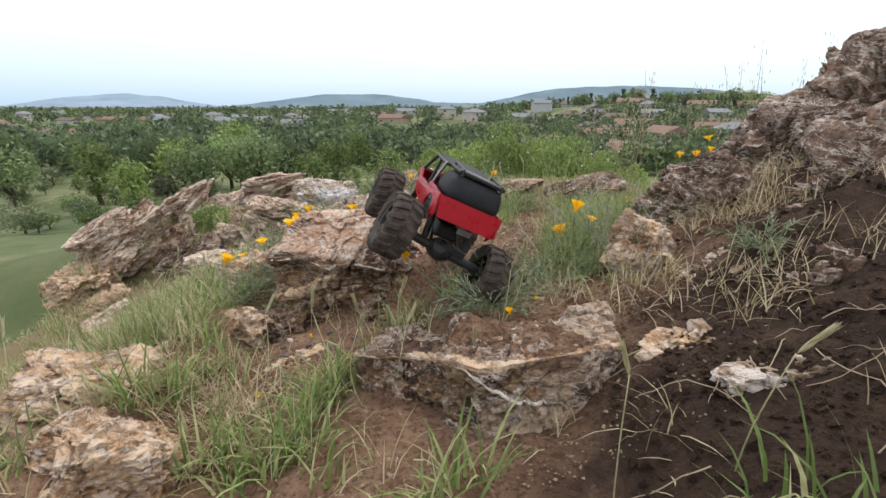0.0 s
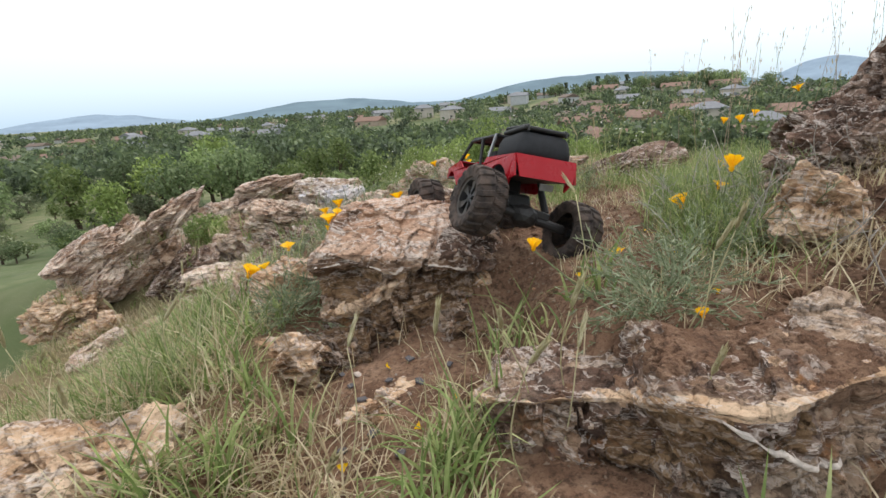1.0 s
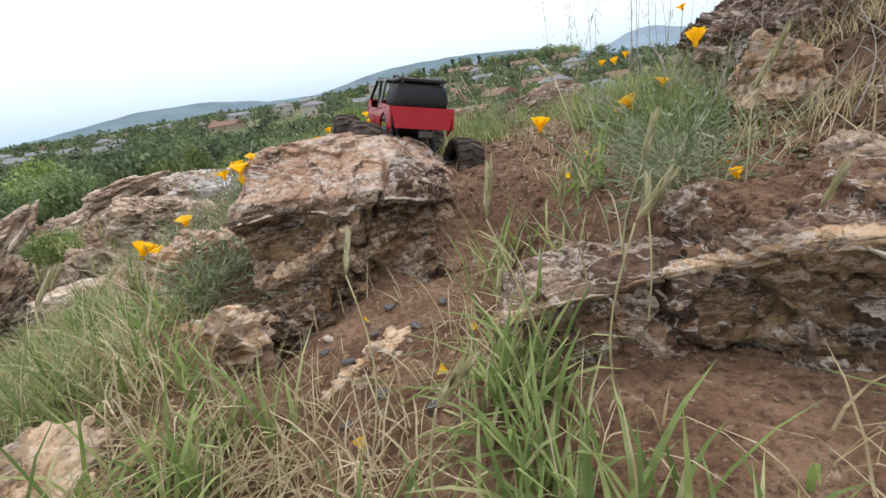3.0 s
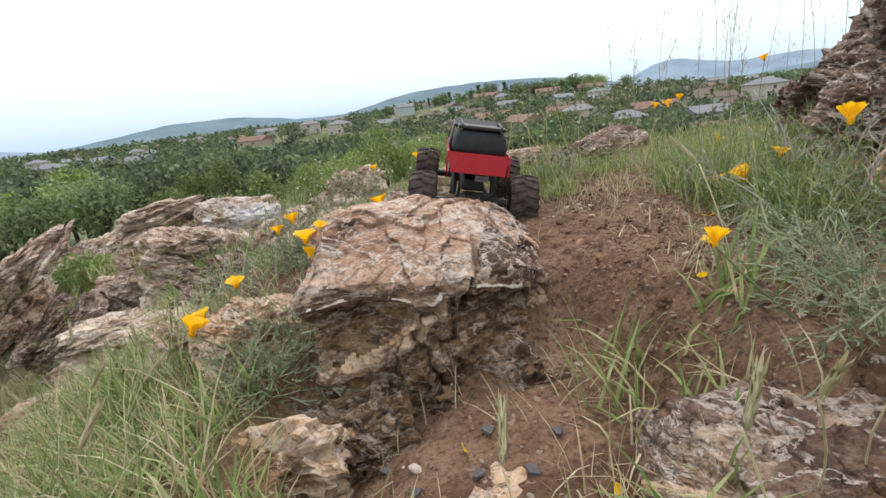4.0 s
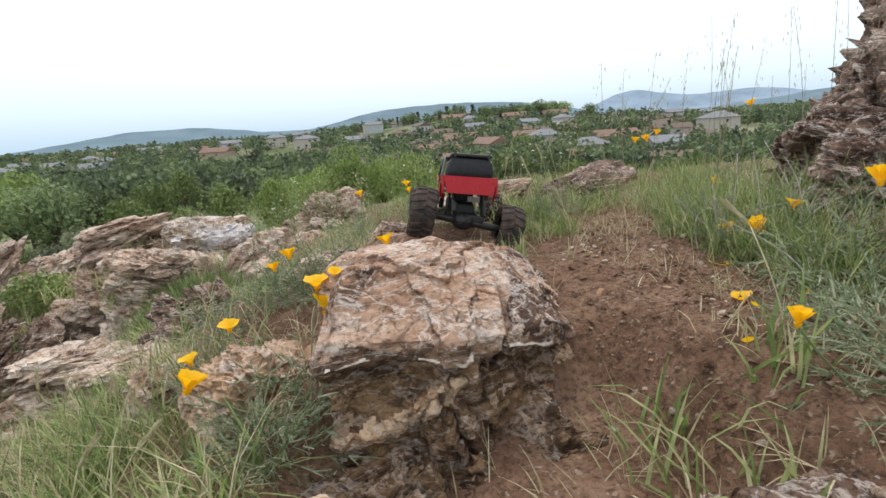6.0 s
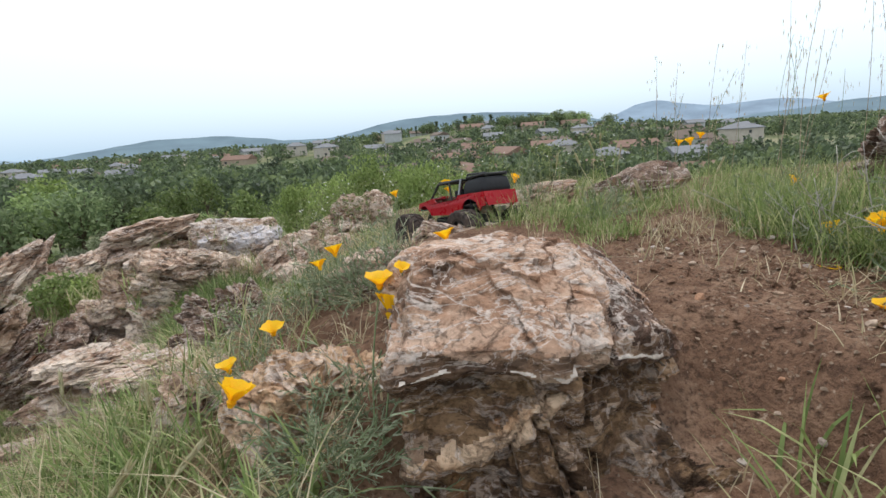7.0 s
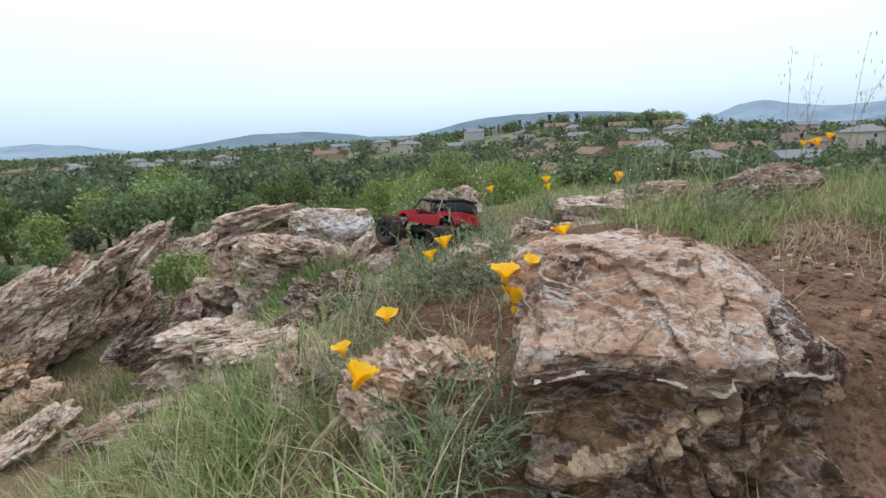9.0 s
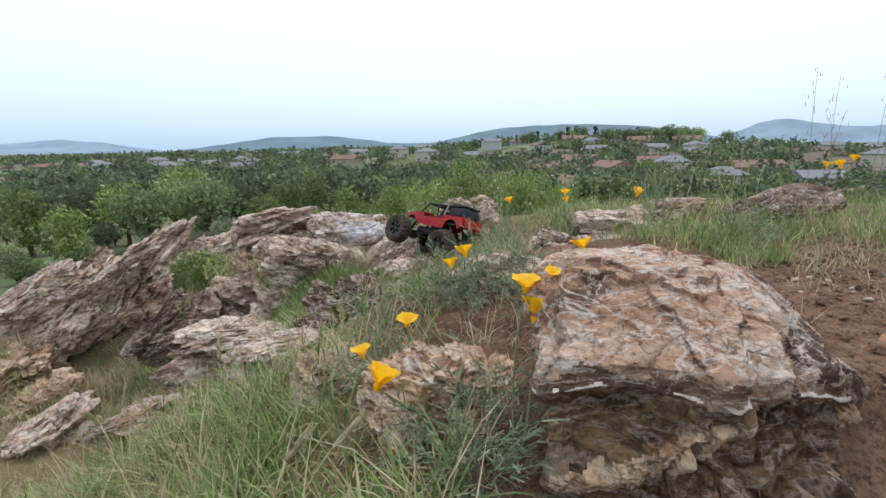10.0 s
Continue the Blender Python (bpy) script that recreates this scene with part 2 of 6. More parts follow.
def ground_material():
    """Red-brown trodden earth, litter of dry grass, and green meadow further off."""
    n = Nodes("earth", 0.95, 0.15)
    c = n.coords()
    big, mid, fine = n.noise(c, 1.7, 5), n.noise(c, 11.0, 7, 0.7), n.noise(c, 90.0, 5, 0.7)
    soil = n.ramp(mid, (0.3, (0.115, 0.063, 0.040)), (0.5, (0.225, 0.132, 0.085)), (0.7, (0.35, 0.23, 0.158)))
    soil = n.mix(n.ramp(fine, (0.36, 0.8), (0.52, 0.0)), soil, (0.07, 0.04, 0.028))
    soil = n.mix(n.ramp(n.noise(c, 55.0, 3), (0.63, 0.0), (0.70, 0.8)), soil, (0.42, 0.32, 0.24))
    litter = n.ramp(n.noise(n.coords((1, 3, 1), (0, 0, 35)), 70.0, 7, 0.8), (0.32, (0.11, 0.08, 0.045)), (0.5, (0.26, 0.20, 0.11)), (0.68, (0.44, 0.36, 0.22)))
    x = n.add("ShaderNodeSeparateXYZ")
    n.put(x.inputs[0], c)
    # Darker soil colour around the bank to the right, with a ragged edge.
    bank_dark = n.ramp(n.math("ADD", n.math("SUBTRACT", n.math("MULTIPLY", x.outputs[0], 0.5), n.math("MULTIPLY", x.outputs[1], 0.42)), n.math("MULTIPLY", big, 0.5)), (-0.06, 0.0), (0.12, 0.9))
    spot = n.add("ShaderNodeVectorMath")
    spot.operation = "DISTANCE"
    n.put(spot.inputs[0], c)
    spot.inputs[1].default_value = (0.85, 0.85, 0.4)
    bank_dark = n.math("MULTIPLY", bank_dark, n.ramp(n.math("ADD", n.math("MULTIPLY", spot.outputs[1], 0.5), n.math("MULTIPLY", n.math("SUBTRACT", big, 0.5), 0.7)), (0.42, 1.0), (0.62, 0.0)))
    soil = n.mix(bank_dark, soil, n.ramp(mid, (0.34, (0.013, 0.008, 0.007)), (0.66, (0.050, 0.031, 0.022))))
    drift = n.math("MULTIPLY", n.math("SUBTRACT", n.noise(c, 0.5, 4), 0.5), 1.1)
    left = n.ramp(n.math("ADD", n.math("ADD", n.math("MULTIPLY", x.outputs[0], -0.5), drift), n.math("MULTIPLY", big, 0.6)), (0.60, 0.0), (0.82, 0.8))
    near = n.mix(left, soil, litter)
    far = n.noise(c, 0.035, 6, 0.65)
    meadow = n.ramp(far, (0.35, (0.085, 0.105, 0.055)), (0.48, (0.14, 0.155, 0.080)), (0.58, (0.23, 0.21, 0.13)), (0.70, (0.33, 0.28, 0.20)))
    meadow = n.mix(n.ramp(n.noise(c, 0.6, 5), (0.4, 0.5), (0.6, 0.0)), meadow, (0.06, 0.10, 0.03))
    d = n.add("ShaderNodeVectorMath")
    d.operation = "LENGTH"
    n.put(d.inputs[0], c)
    away = n.ramp(n.math("MULTIPLY", d.outputs[1], 0.05), (0.19, 0.0), (0.36, 1.0))
    h = n.math("ADD", n.math("MULTIPLY", mid, 0.8), n.math("MULTIPLY", fine, 0.4))
    lump = n.ramp(n.cells(c, 42.0), (0.0, 0.0), (0.8, 1.0))
    return n.done(n.mix(away, near, meadow), n.bump(h, 1.0, 0.034, n.bump(lump, 0.7, 0.008)))


EARTH = ground_material()
ROCK_TAN = rock_material("chert_tan", (0.47, 0.31, 0.22), (0.78, 0.65, 0.53), (0.060, 0.037, 0.028), 0.85, 0.57)
ROCK_CAP = rock_material("chert_cap", (0.43, 0.255, 0.165), (0.68, 0.50, 0.385), (0.10, 0.052, 0.032), 0.8, 0.59, (-6, 4, 0), patch=5.0, squeeze=1.5)
ROCK_BROWN = rock_material("chert_brown", (0.27, 0.165, 0.105), (0.55, 0.42, 0.31), (0.060, 0.035, 0.023), 0.5, 0.62)
ROCK_DARK = rock_material("chert_dark", (0.17, 0.098, 0.068), (0.40, 0.30, 0.235), (0.034, 0.020, 0.015), 0.75, 0.64, (35, -20, 0))
ROCK_PALE = rock_material("chert_pale", (0.55, 0.345, 0.205), (0.74, 0.56, 0.40), (0.14, 0.076, 0.043), 0.7, 0.56)
ROCK_GREY = rock_material("chert_lilac", (0.46, 0.32, 0.22), (0.74, 0.69, 0.67), (0.10, 0.06, 0.042), 0.9, 0.56, lilac=0.95)
# Ochre-brown stone, its colour taken darker to carry shade under the boulder's cap.
ROCK_OCHRE_SHADED = rock_material("chert_ochre_shaded", (0.115, 0.065, 0.036), (0.38, 0.24, 0.13), (0.026, 0.015, 0.010), 0.3, 0.63, (-6, 4, 0), patch=7.0)
PEBBLES = [plain_material("pebble_" + k, c, 0.85, 0.3, 0.3, 3.0) for k, c in (("pale", (0.38, 0.29, 0.22)), ("tan", (0.33, 0.23, 0.16)), ("grey", (0.28, 0.225, 0.19)), ("white", (0.46, 0.39, 0.34)), ("rust", (0.36, 0.20, 0.12)), ("brown", (0.24, 0.17, 0.12)))]
QUARTZ = plain_material("quartz", (0.58, 0.51, 0.45), 0.7, 0.35, 0.4, 60.0, bump=0.8)


# ---- the ground: one sheet from the hilltop down to the plain ----
def ground_z(x, y):
    x, y = np.asarray(x, dtype=np.float64), np.asarray(y, dtype=np.float64)
    q = np.stack([x, y, 0 * x], -1).reshape(-1, 3)
    shape = x.shape
    top = 0.215 - 0.40 * np.logaddexp(0, (-x - 0.33) * 9) / 9 - 0.02 * (y - 1.6)
    top = top - 0.10 * sstep(0.0, 1.0, (-x - 0.9) * sstep(5.2, 3.0, y))
    top = top - 0.22 * sstep(2.2, 2.9, y) * sstep(-0.9, -1.7, x)
    top = np.maximum(top, -1.03 + 0.03 * y)
    spine = np.exp(-((y - 4.85) / 0.45) ** 2) * sstep(-0.5, -1.0, x)
    top = top + spine * (-0.34 - 0.36 * sstep(-2.0, -3.0, x) - top)
    bank = sstep(0.36, 1.2, x) * sstep(2.5, 1.5, y)
    top = top + 0.27 * bank + bank * (0.05 * fbm(q * 5.0, 4, 33, 0.6) + 0.035 * np.abs(fbm(q * 13.0, 3, 35))).reshape(shape)
    top = top - 0.135 * sstep(1.64, 1.49, y) * np.maximum(sstep(0.04, -0.12, x), sstep(0.46, 0.20, x) * sstep(1.16, 1.02, y)) * sstep(-0.7, -0.5, x)
    top = top - 0.17 * sstep(2.48, 3.05, y) * sstep(0.40, -0.15, x) * sstep(-1.2, -0.7, x)
    top = top - 0.13 * np.logaddexp(0, (y - 3.4) * 4) / 4 * sstep(-1.3, -0.5, x)
    top = top + (0.020 * fbm(q * 2.3, 3, 5) + 0.012 * fbm(q * 9.0, 3, 9)).reshape(shape)
    r = np.hypot(x + 0.3, (y - 1.8))
    fall = -15.0 * (1 - np.exp(-np.clip(r - 4.2, 0, None) / 48.0)) - 0.25 * sstep(3.6, 6.5, r)
    fall = fall - 1.6 * sstep(-2.9, -5.0, x) * sstep(9.0, 6.0, y)
    roll = (fbm(q * 0.018, 4, 21) * 2.6).reshape(shape) * sstep(12, 90, r) + (0.25 * fbm(q * 0.25, 3, 3)).reshape(shape) * sstep(5, 20, r)
    roll = roll + 16.0 * np.exp(-((x - 170) ** 2 + (y - 430) ** 2) / 170.0 ** 2) + 8.0 * np.exp(-((x + 60) ** 2 + (y - 900) ** 2) / 400.0 ** 2)
    return np.where(r < 4.2, top, top * sstep(9, 4.2, r)) + fall + roll


def gz(x, y):
    return float(ground_z(np.array([x]), np.array([y]))[0])


def make_ground():
    n, a, b = 205, 0.42, 9.32
    u = np.linspace(-1, 1, 2 * n + 1)
    s = np.sign(u) * a * (np.exp(b * np.abs(u)) - 1)
    gx, gy = np.meshgrid(s - 0.3, s + 1.7)
    v = np.stack([gx, gy, ground_z(gx, gy)], -1).reshape(-1, 3)
    k = 2 * n + 1
    i = (np.arange(k - 1)[:, None] * k + np.arange(k - 1)[None]).ravel()
    f = np.stack([i, i + 1, i + k + 1, i + k], 1)
    tagged(new("ground", mesh_of("ground", v, f, EARTH, True)), "red-brown trodden hilltop earth falling away to green meadow", "ground", kind="structure")


make_ground()

# ---- rocks ----
BALLS = {}


def ball(level):
    if level not in BALLS:
        bm = bmesh.new()
        bmesh.ops.create_icosphere(bm, subdivisions=level, radius=1.0)
        BALLS[level] = (np.array([v.co[:] for v in bm.verts]), np.array([[v.index for v in f.verts] for f in bm.faces]))
        bm.free()
    return BALLS[level]


def facets(q, seed, n, tilt=0.5, span=1.25):
    """Broken faces: a tilted plane for each of n cells, and the distance to the crack between two cells."""
    rng = np.random.default_rng(seed)
    c = rng.uniform(-span, span, (n, 3))
    h, g = rng.uniform(-1, 1, n), rng.normal(0, tilt, (n, 3)) * n ** (1 / 3) / span
    val, edge = np.zeros(len(q)), np.zeros(len(q))
    for k in range(0, len(q), 20000):
        p = q[k:k + 20000]
        d = np.sqrt(np.maximum(0, (p * p).sum(1)[:, None] - 2 * p @ c.T + (c * c).sum(1)[None]))
        i = d.argmin(1)
        two = np.partition(d, 1, axis=1)[:, :2]
        val[k:k + 20000] = h[i] + ((p - c[i]) * g[i]).sum(1)
        edge[k:k + 20000] = (two[:, 1] - two[:, 0]) * n ** (1 / 3) / span
    return np.clip(val, -1.6, 1.6), edge


def bed_frame(q, lean, squeeze=2.0):
    """The points turned into the rock's tilted beds and squeezed across them."""
    m = np.array(Euler((radians(lean[1]), radians(lean[0]), 0)).to_matrix())
    return (q @ m) * np.array([1, 1, squeeze])


def rock_shape(seed, half, turn=(0, 0, 0), cuts=16, rough=0.10, ledge=0.10, freq=3.0, level=5, square=0.75, lean=(25, 12), planes=()):
    """A boulder broken along flat faces and tilted beds. Returns points and faces."""
    v, f = ball(level)
    rng = np.random.default_rng(seed)
    p = np.sign(v) * np.abs(v) ** square
    p /= np.maximum(1.0, np.abs(p).max(1, keepdims=True))
    for _ in range(cuts):
        n = rng.normal(size=3)
        n /= np.linalg.norm(n)
        over = p @ n - rng.uniform(0.62, 0.9)
        p = p - np.clip(over, 0, None)[:, None] * n * 0.96
    for n, d in planes:
        n = np.array(n, float) / np.linalg.norm(n)
        p = p - np.clip(p @ n - d, 0, None)[:, None] * n * 0.97
    size = float(np.mean(half))
    p = p * np.array(half)
    out = p / np.maximum(np.linalg.norm(p, axis=1, keepdims=True), 1e-6)
    q = p / size
    warp = np.stack([fbm(q * 2.2 + 9.0 * k, 4, seed + 60 + k, 0.6) for k in range(3)], -1)
    big, gap = facets(bed_frame(q + 0.22 * warp, lean, 1.9), seed + 1, 46, 0.55)
    small, chink = facets(bed_frame(q + 0.10 * warp, lean, 2.4), seed + 2, 330, 0.5)
    d = ledge * (0.62 * big - 0.75 * sstep(0.22, 0.0, gap)) + 0.34 * ledge * (0.6 * small - 0.7 * sstep(0.25, 0.0, chink))
    d = d + rough * (0.8 * fbm(q * 1.1 + 3 * seed, 3, seed + 7) + 0.30 * (1 - 2 * np.abs(fbm(q * 5.0 + seed, 4, seed + 11, 0.6))) + 0.10 * fbm(q * 17.0 + seed, 3, seed + 31))
    p = p + out * (size * d)[:, None]
    m = np.array(Euler([radians(k) for k in turn]).to_matrix())
    return p @ m.T, f


def rock(name, at, half, seed, mat, label, turn=(0, 0, 0), group="", **kw):
    """One broken boulder."""
    p, f = rock_shape(seed, half, turn, **kw)
    ob = new(name, mesh_of(name, p, f, mat, False))
    ob.location = at
    return tagged(ob, label, "rock", group)


def strata_rock(name, at, half, seed, mat, label, turn=(0, 0, 0), group=""):
    """A rock of leaning beds: broken plates of unlike thickness and reach, stacked across the dip and weathered apart."""
    rng = np.random.default_rng(seed + 900)
    m = np.array(Euler([radians(k) for k in turn]).to_matrix())
    ob = new(name)
    ob.location = at
    z, k = -half[2], 0
    while z < half[2]:
        t = half[2] * rng.uniform(0.20, 0.40)
        reach = math.sqrt(max(0.25, 1 - (z / (1.25 * half[2])) ** 2))
        h = (half[0] * reach * rng.uniform(0.85, 1.08), half[1] * reach * rng.uniform(0.85, 1.1), t * 1.2)
        p, f = rock_shape(seed * 7 + k, h, (rng.uniform(-5, 5), rng.uniform(-6, 6), rng.uniform(-12, 12)), cuts=12, rough=0.15, ledge=0.13, level=5, square=0.66, lean=(0, 0))
        p = p + np.array([rng.normal(0, 0.10) * half[0], rng.normal(0, 0.10) * half[1], z + t])
        bed = mesh_of("rock_bed", p @ m.T, f, (mat, mat, mat, mat, ROCK_BROWN)[int(rng.integers(0, 5))])
        part("rock_bed", bed, None, ob)
        z, k = z + 1.5 * t, k + 1
    return tagged(ob, label, "rock", group)


def from_line(p, pts):
    """Distance of each point to a broken line."""
    best = np.full(len(p), 9.0)
    for a, b in zip(pts, pts[1:]):
        a, b = np.array(a), np.array(b)
        u = np.clip(((p - a) @ (b - a)) / ((b - a) @ (b - a)), 0, 1)
        best = np.minimum(best, np.linalg.norm(p - a - u[:, None] * (b - a), axis=1))
    return best


def make_boulder():
    """The boulder that the toy climbs: a wedge-topped cap, split by a crack, that overhangs a recessed foot with a slanting rib."""
    n = 350
    th = np.linspace(0, 2 * math.pi, n, endpoint=False)
    outline = np.array([(-0.245, -0.122), (-0.12, -0.155), (-0.03, -0.180), (0.035, -0.188), (0.115, -0.162), (0.205, -0.117), (0.268, -0.035), (0.250, 0.08), (0.145, 0.20), (-0.08, 0.20), (-0.205, 0.06)])
    reach = np.full(n, 9.0)
    for p, q in zip(outline, np.roll(outline, -1, 0)):
        e = q - p
        den = np.cos(th) * e[1] - np.sin(th) * e[0]
        den = np.where(np.abs(den) < 1e-9, 1e-9, den)
        t = (p[0] * e[1] - p[1] * e[0]) / den
        u = (p[0] * np.sin(th) - p[1] * np.cos(th)) / den
        ok = (t > 0) & (u >= -0.001) & (u <= 1.001)
        reach = np.where(ok, np.minimum(reach, t), reach)

    def top_z(x, y):
        left_face = np.minimum(0.412 + 0.103 * (x + 0.035) + 0.70 * (y + 0.03), 0.395 + 1.5 * (x + 0.185))
        right_face = 0.405 - 0.58 * (x - 0.03) + 0.42 * (y + 0.10)
        z = -0.012 * np.logaddexp(-left_face / 0.012, -right_face / 0.012)
        z = np.minimum(np.minimum(z, 0.418 - 0.12 * (y + 0.03) + 0.05 * x), 0.42 - 1.1 * (y - 0.13))
        return np.maximum(0.278 + 0.86 * (z - 0.278), 0.287)

    foot = np.linspace(-0.22, 0.268, 130)
    width = np.interp(foot, [-0.22, 0.0, 0.08, 0.14, 0.20, 0.245, 0.260, 0.268], [1.42, 1.26, 1.17, 1.09, 1.00, 0.925, 0.92, 0.985])
    ct, st = np.cos(th)[None], np.sin(th)[None]
    low = sstep(0.26, 0.12, foot)[:, None]
    r = width[:, None] * reach[None] * (1 - 0.17 * low * np.clip(-ct, 0, 1) ** 2)
    rows = [np.stack([ct * r, st * r, foot[:, None] + 0 * ct], -1)]
    rim = top_z(ct * reach * 0.975, st * reach * 0.975)
    u = np.linspace(0, 1, 34)[:, None]
    r = reach[None] * (1.0 + 0.012 * np.sin(math.pi * u) - 0.025 * u ** 2)
    rows.append(np.stack([ct * r, st * r, 0.273 + (rim - 0.273) * u], -1))
    s = np.linspace(0.012, 1, 120)[:, None]
    x, y = ct * reach * 0.975 * (1 - s), st * reach * 0.975 * (1 - s)
    rows.append(np.stack([x, y, top_z(x, y)], -1))
    g = np.concatenate(rows)
    m = len(g)
    du, dv = np.roll(g, -2, 1) - np.roll(g, 2, 1), np.gradient(g, axis=0)
    out = np.cross(du, dv)
    for _ in range(4):
        out = out / (np.linalg.norm(out, axis=2)[..., None] + 1e-12)
        out = out + np.roll(out, 1, 1) + np.roll(out, -1, 1) + np.concatenate([out[:1], out[:-1]]) + np.concatenate([out[1:], out[-1:]])
    out = (out / (np.linalg.norm(out, axis=2)[..., None] + 1e-12)).reshape(-1, 3)
    p = g.reshape(-1, 3)
    px, py, pz = p[:, 0], p[:, 1], p[:, 2]
    front = sstep(0.02, -0.08, py)
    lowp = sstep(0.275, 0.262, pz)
    # the pale rib: steep under the crack, then bending away along the foot
    rib_z = np.interp(px, [-0.26, -0.20, -0.13, -0.07, -0.03, 0.0], [0.150, 0.158, 0.182, 0.215, 0.25, 0.30])
    rib = np.exp(-((pz - rib_z) / 0.026) ** 2) * sstep(-0.26, -0.20, px) * sstep(0.03, 0.0, px) * lowp * front
    under = sstep(0.0, 0.05, rib_z - 0.015 - pz) * sstep(0.03, 0.0, px) * front * lowp
    knob = np.exp(-((px - 0.195) / 0.045) ** 2 - ((pz - 0.238) / 0.028) ** 2) * sstep(0.10, -0.02, py)
    buttress = np.exp(-((px - 0.10 - 0.5 * (0.2 - pz)) / 0.028) ** 2) * sstep(0.20, 0.10, pz) * front
    crack = np.exp(-((px - 0.030 - 0.5 * (pz - 0.278)) / 0.0055) ** 2) * front * sstep(0.20, 0.28, pz) * sstep(0.39, 0.35, pz)
    lip = np.exp(-((pz - 0.281 - 0.004 * np.sin(px * 31) - 0.004 * fbm(p * 30, 3, 77)) / 0.0042) ** 2) * front
    warp = np.stack([fbm(p * 11.0 + 9.0 * k, 4, 60 + k, 0.6) for k in range(3)], -1)
    q = p / 0.22
    big, gap = facets(bed_frame(q + 0.20 * warp, (-6, 4), 2.2), 4, 150, 0.5)
    small, chink = facets(bed_frame(q + 0.09 * warp, (-6, 4), 2.2), 5, 900, 0.5)
    cap_top = sstep(0.32, 0.345, pz)
    disp = 0.026 * rib + 0.020 * under + 0.024 * knob + 0.022 * buttress - 0.024 * crack + 0.003 * lip
    disp = disp + (0.0075 + 0.006 * lowp) * (1 - 0.35 * cap_top) * (0.8 * big - (0.3 + 0.4 * lowp) * sstep(0.2, 0.0, gap)) + (0.0030 + 0.003 * lowp) * (0.7 * small - (0.4 + 0.4 * lowp) * sstep(0.25, 0.0, chink))
    disp = disp + 0.008 * fbm(p * 7.0, 3, 5) + (0.003 + 0.005 * lowp) * (1 - 2 * np.abs(fbm(p * 21.0, 4, 15, 0.6))) + 0.0014 * fbm(p * 70.0, 3, 12)
    p = p + out * disp[:, None]
    # the whole block sags towards the trail
    p[:, 2] -= 0.20 * np.clip(p[:, 0] - 0.03, 0, None) * sstep(0.0, 0.2, p[:, 2])
    i = (np.arange(m - 1)[:, None] * n + np.arange(n)[None]).ravel()
    j = (np.arange(m - 1)[:, None] * n + ((np.arange(n) + 1) % n)[None]).ravel()
    edge = 0.25 * fbm(p[i] * 34, 3, 2)
    split = px - 0.034 - 0.5 * (pz - 0.278) - 0.4 * np.clip(py + 0.13, 0, None)
    rough = fbm(p * 16.0, 4, 71, 0.6)
    veins = np.minimum(from_line(g.reshape(-1, 3), [(-0.21, -0.083, 0.341), (-0.146, -0.084, 0.347), (-0.08, -0.072, 0.360)]), from_line(g.reshape(-1, 3), [(-0.05, -0.05, 0.378), (-0.011, -0.089, 0.355), (0.036, -0.128, 0.335)]))
    veins = np.minimum(veins, from_line(g.reshape(-1, 3), [(-0.125, -0.110, 0.333), (-0.069, -0.117, 0.332), (-0.033, -0.134, 0.323)]) + 0.001)
    veins = np.minimum(veins, from_line(g.reshape(-1, 3), [(-0.16, -0.02, 0.380), (-0.035, -0.025, 0.391), (0.06, 0.0, 0.345)]) - 0.002)
    # Below the lip, darkened ochre puts the overhang's shade into the colour.
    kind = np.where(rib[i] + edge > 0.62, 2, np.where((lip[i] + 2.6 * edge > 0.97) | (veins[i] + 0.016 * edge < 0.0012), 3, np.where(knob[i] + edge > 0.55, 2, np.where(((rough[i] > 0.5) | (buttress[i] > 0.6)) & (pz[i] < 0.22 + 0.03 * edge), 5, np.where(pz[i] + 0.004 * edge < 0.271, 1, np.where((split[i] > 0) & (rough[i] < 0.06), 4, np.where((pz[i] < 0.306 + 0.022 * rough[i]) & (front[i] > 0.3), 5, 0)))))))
    ob = new("boulder", mesh_of("boulder", p, np.stack([i, j, j + n, i + n], 1), [ROCK_CAP, ROCK_OCHRE_SHADED, ROCK_PALE, QUARTZ, ROCK_DARK, ROCK_BROWN], False, kind))
    ob.location = (-0.31, 1.68, 0.0)
    tagged(ob, "large tan and brown boulder with white veins and an overhanging cap", "rock")


make_boulder()


FOOTPRINTS = [(-0.31, 1.68, 0.20, 0.4)]


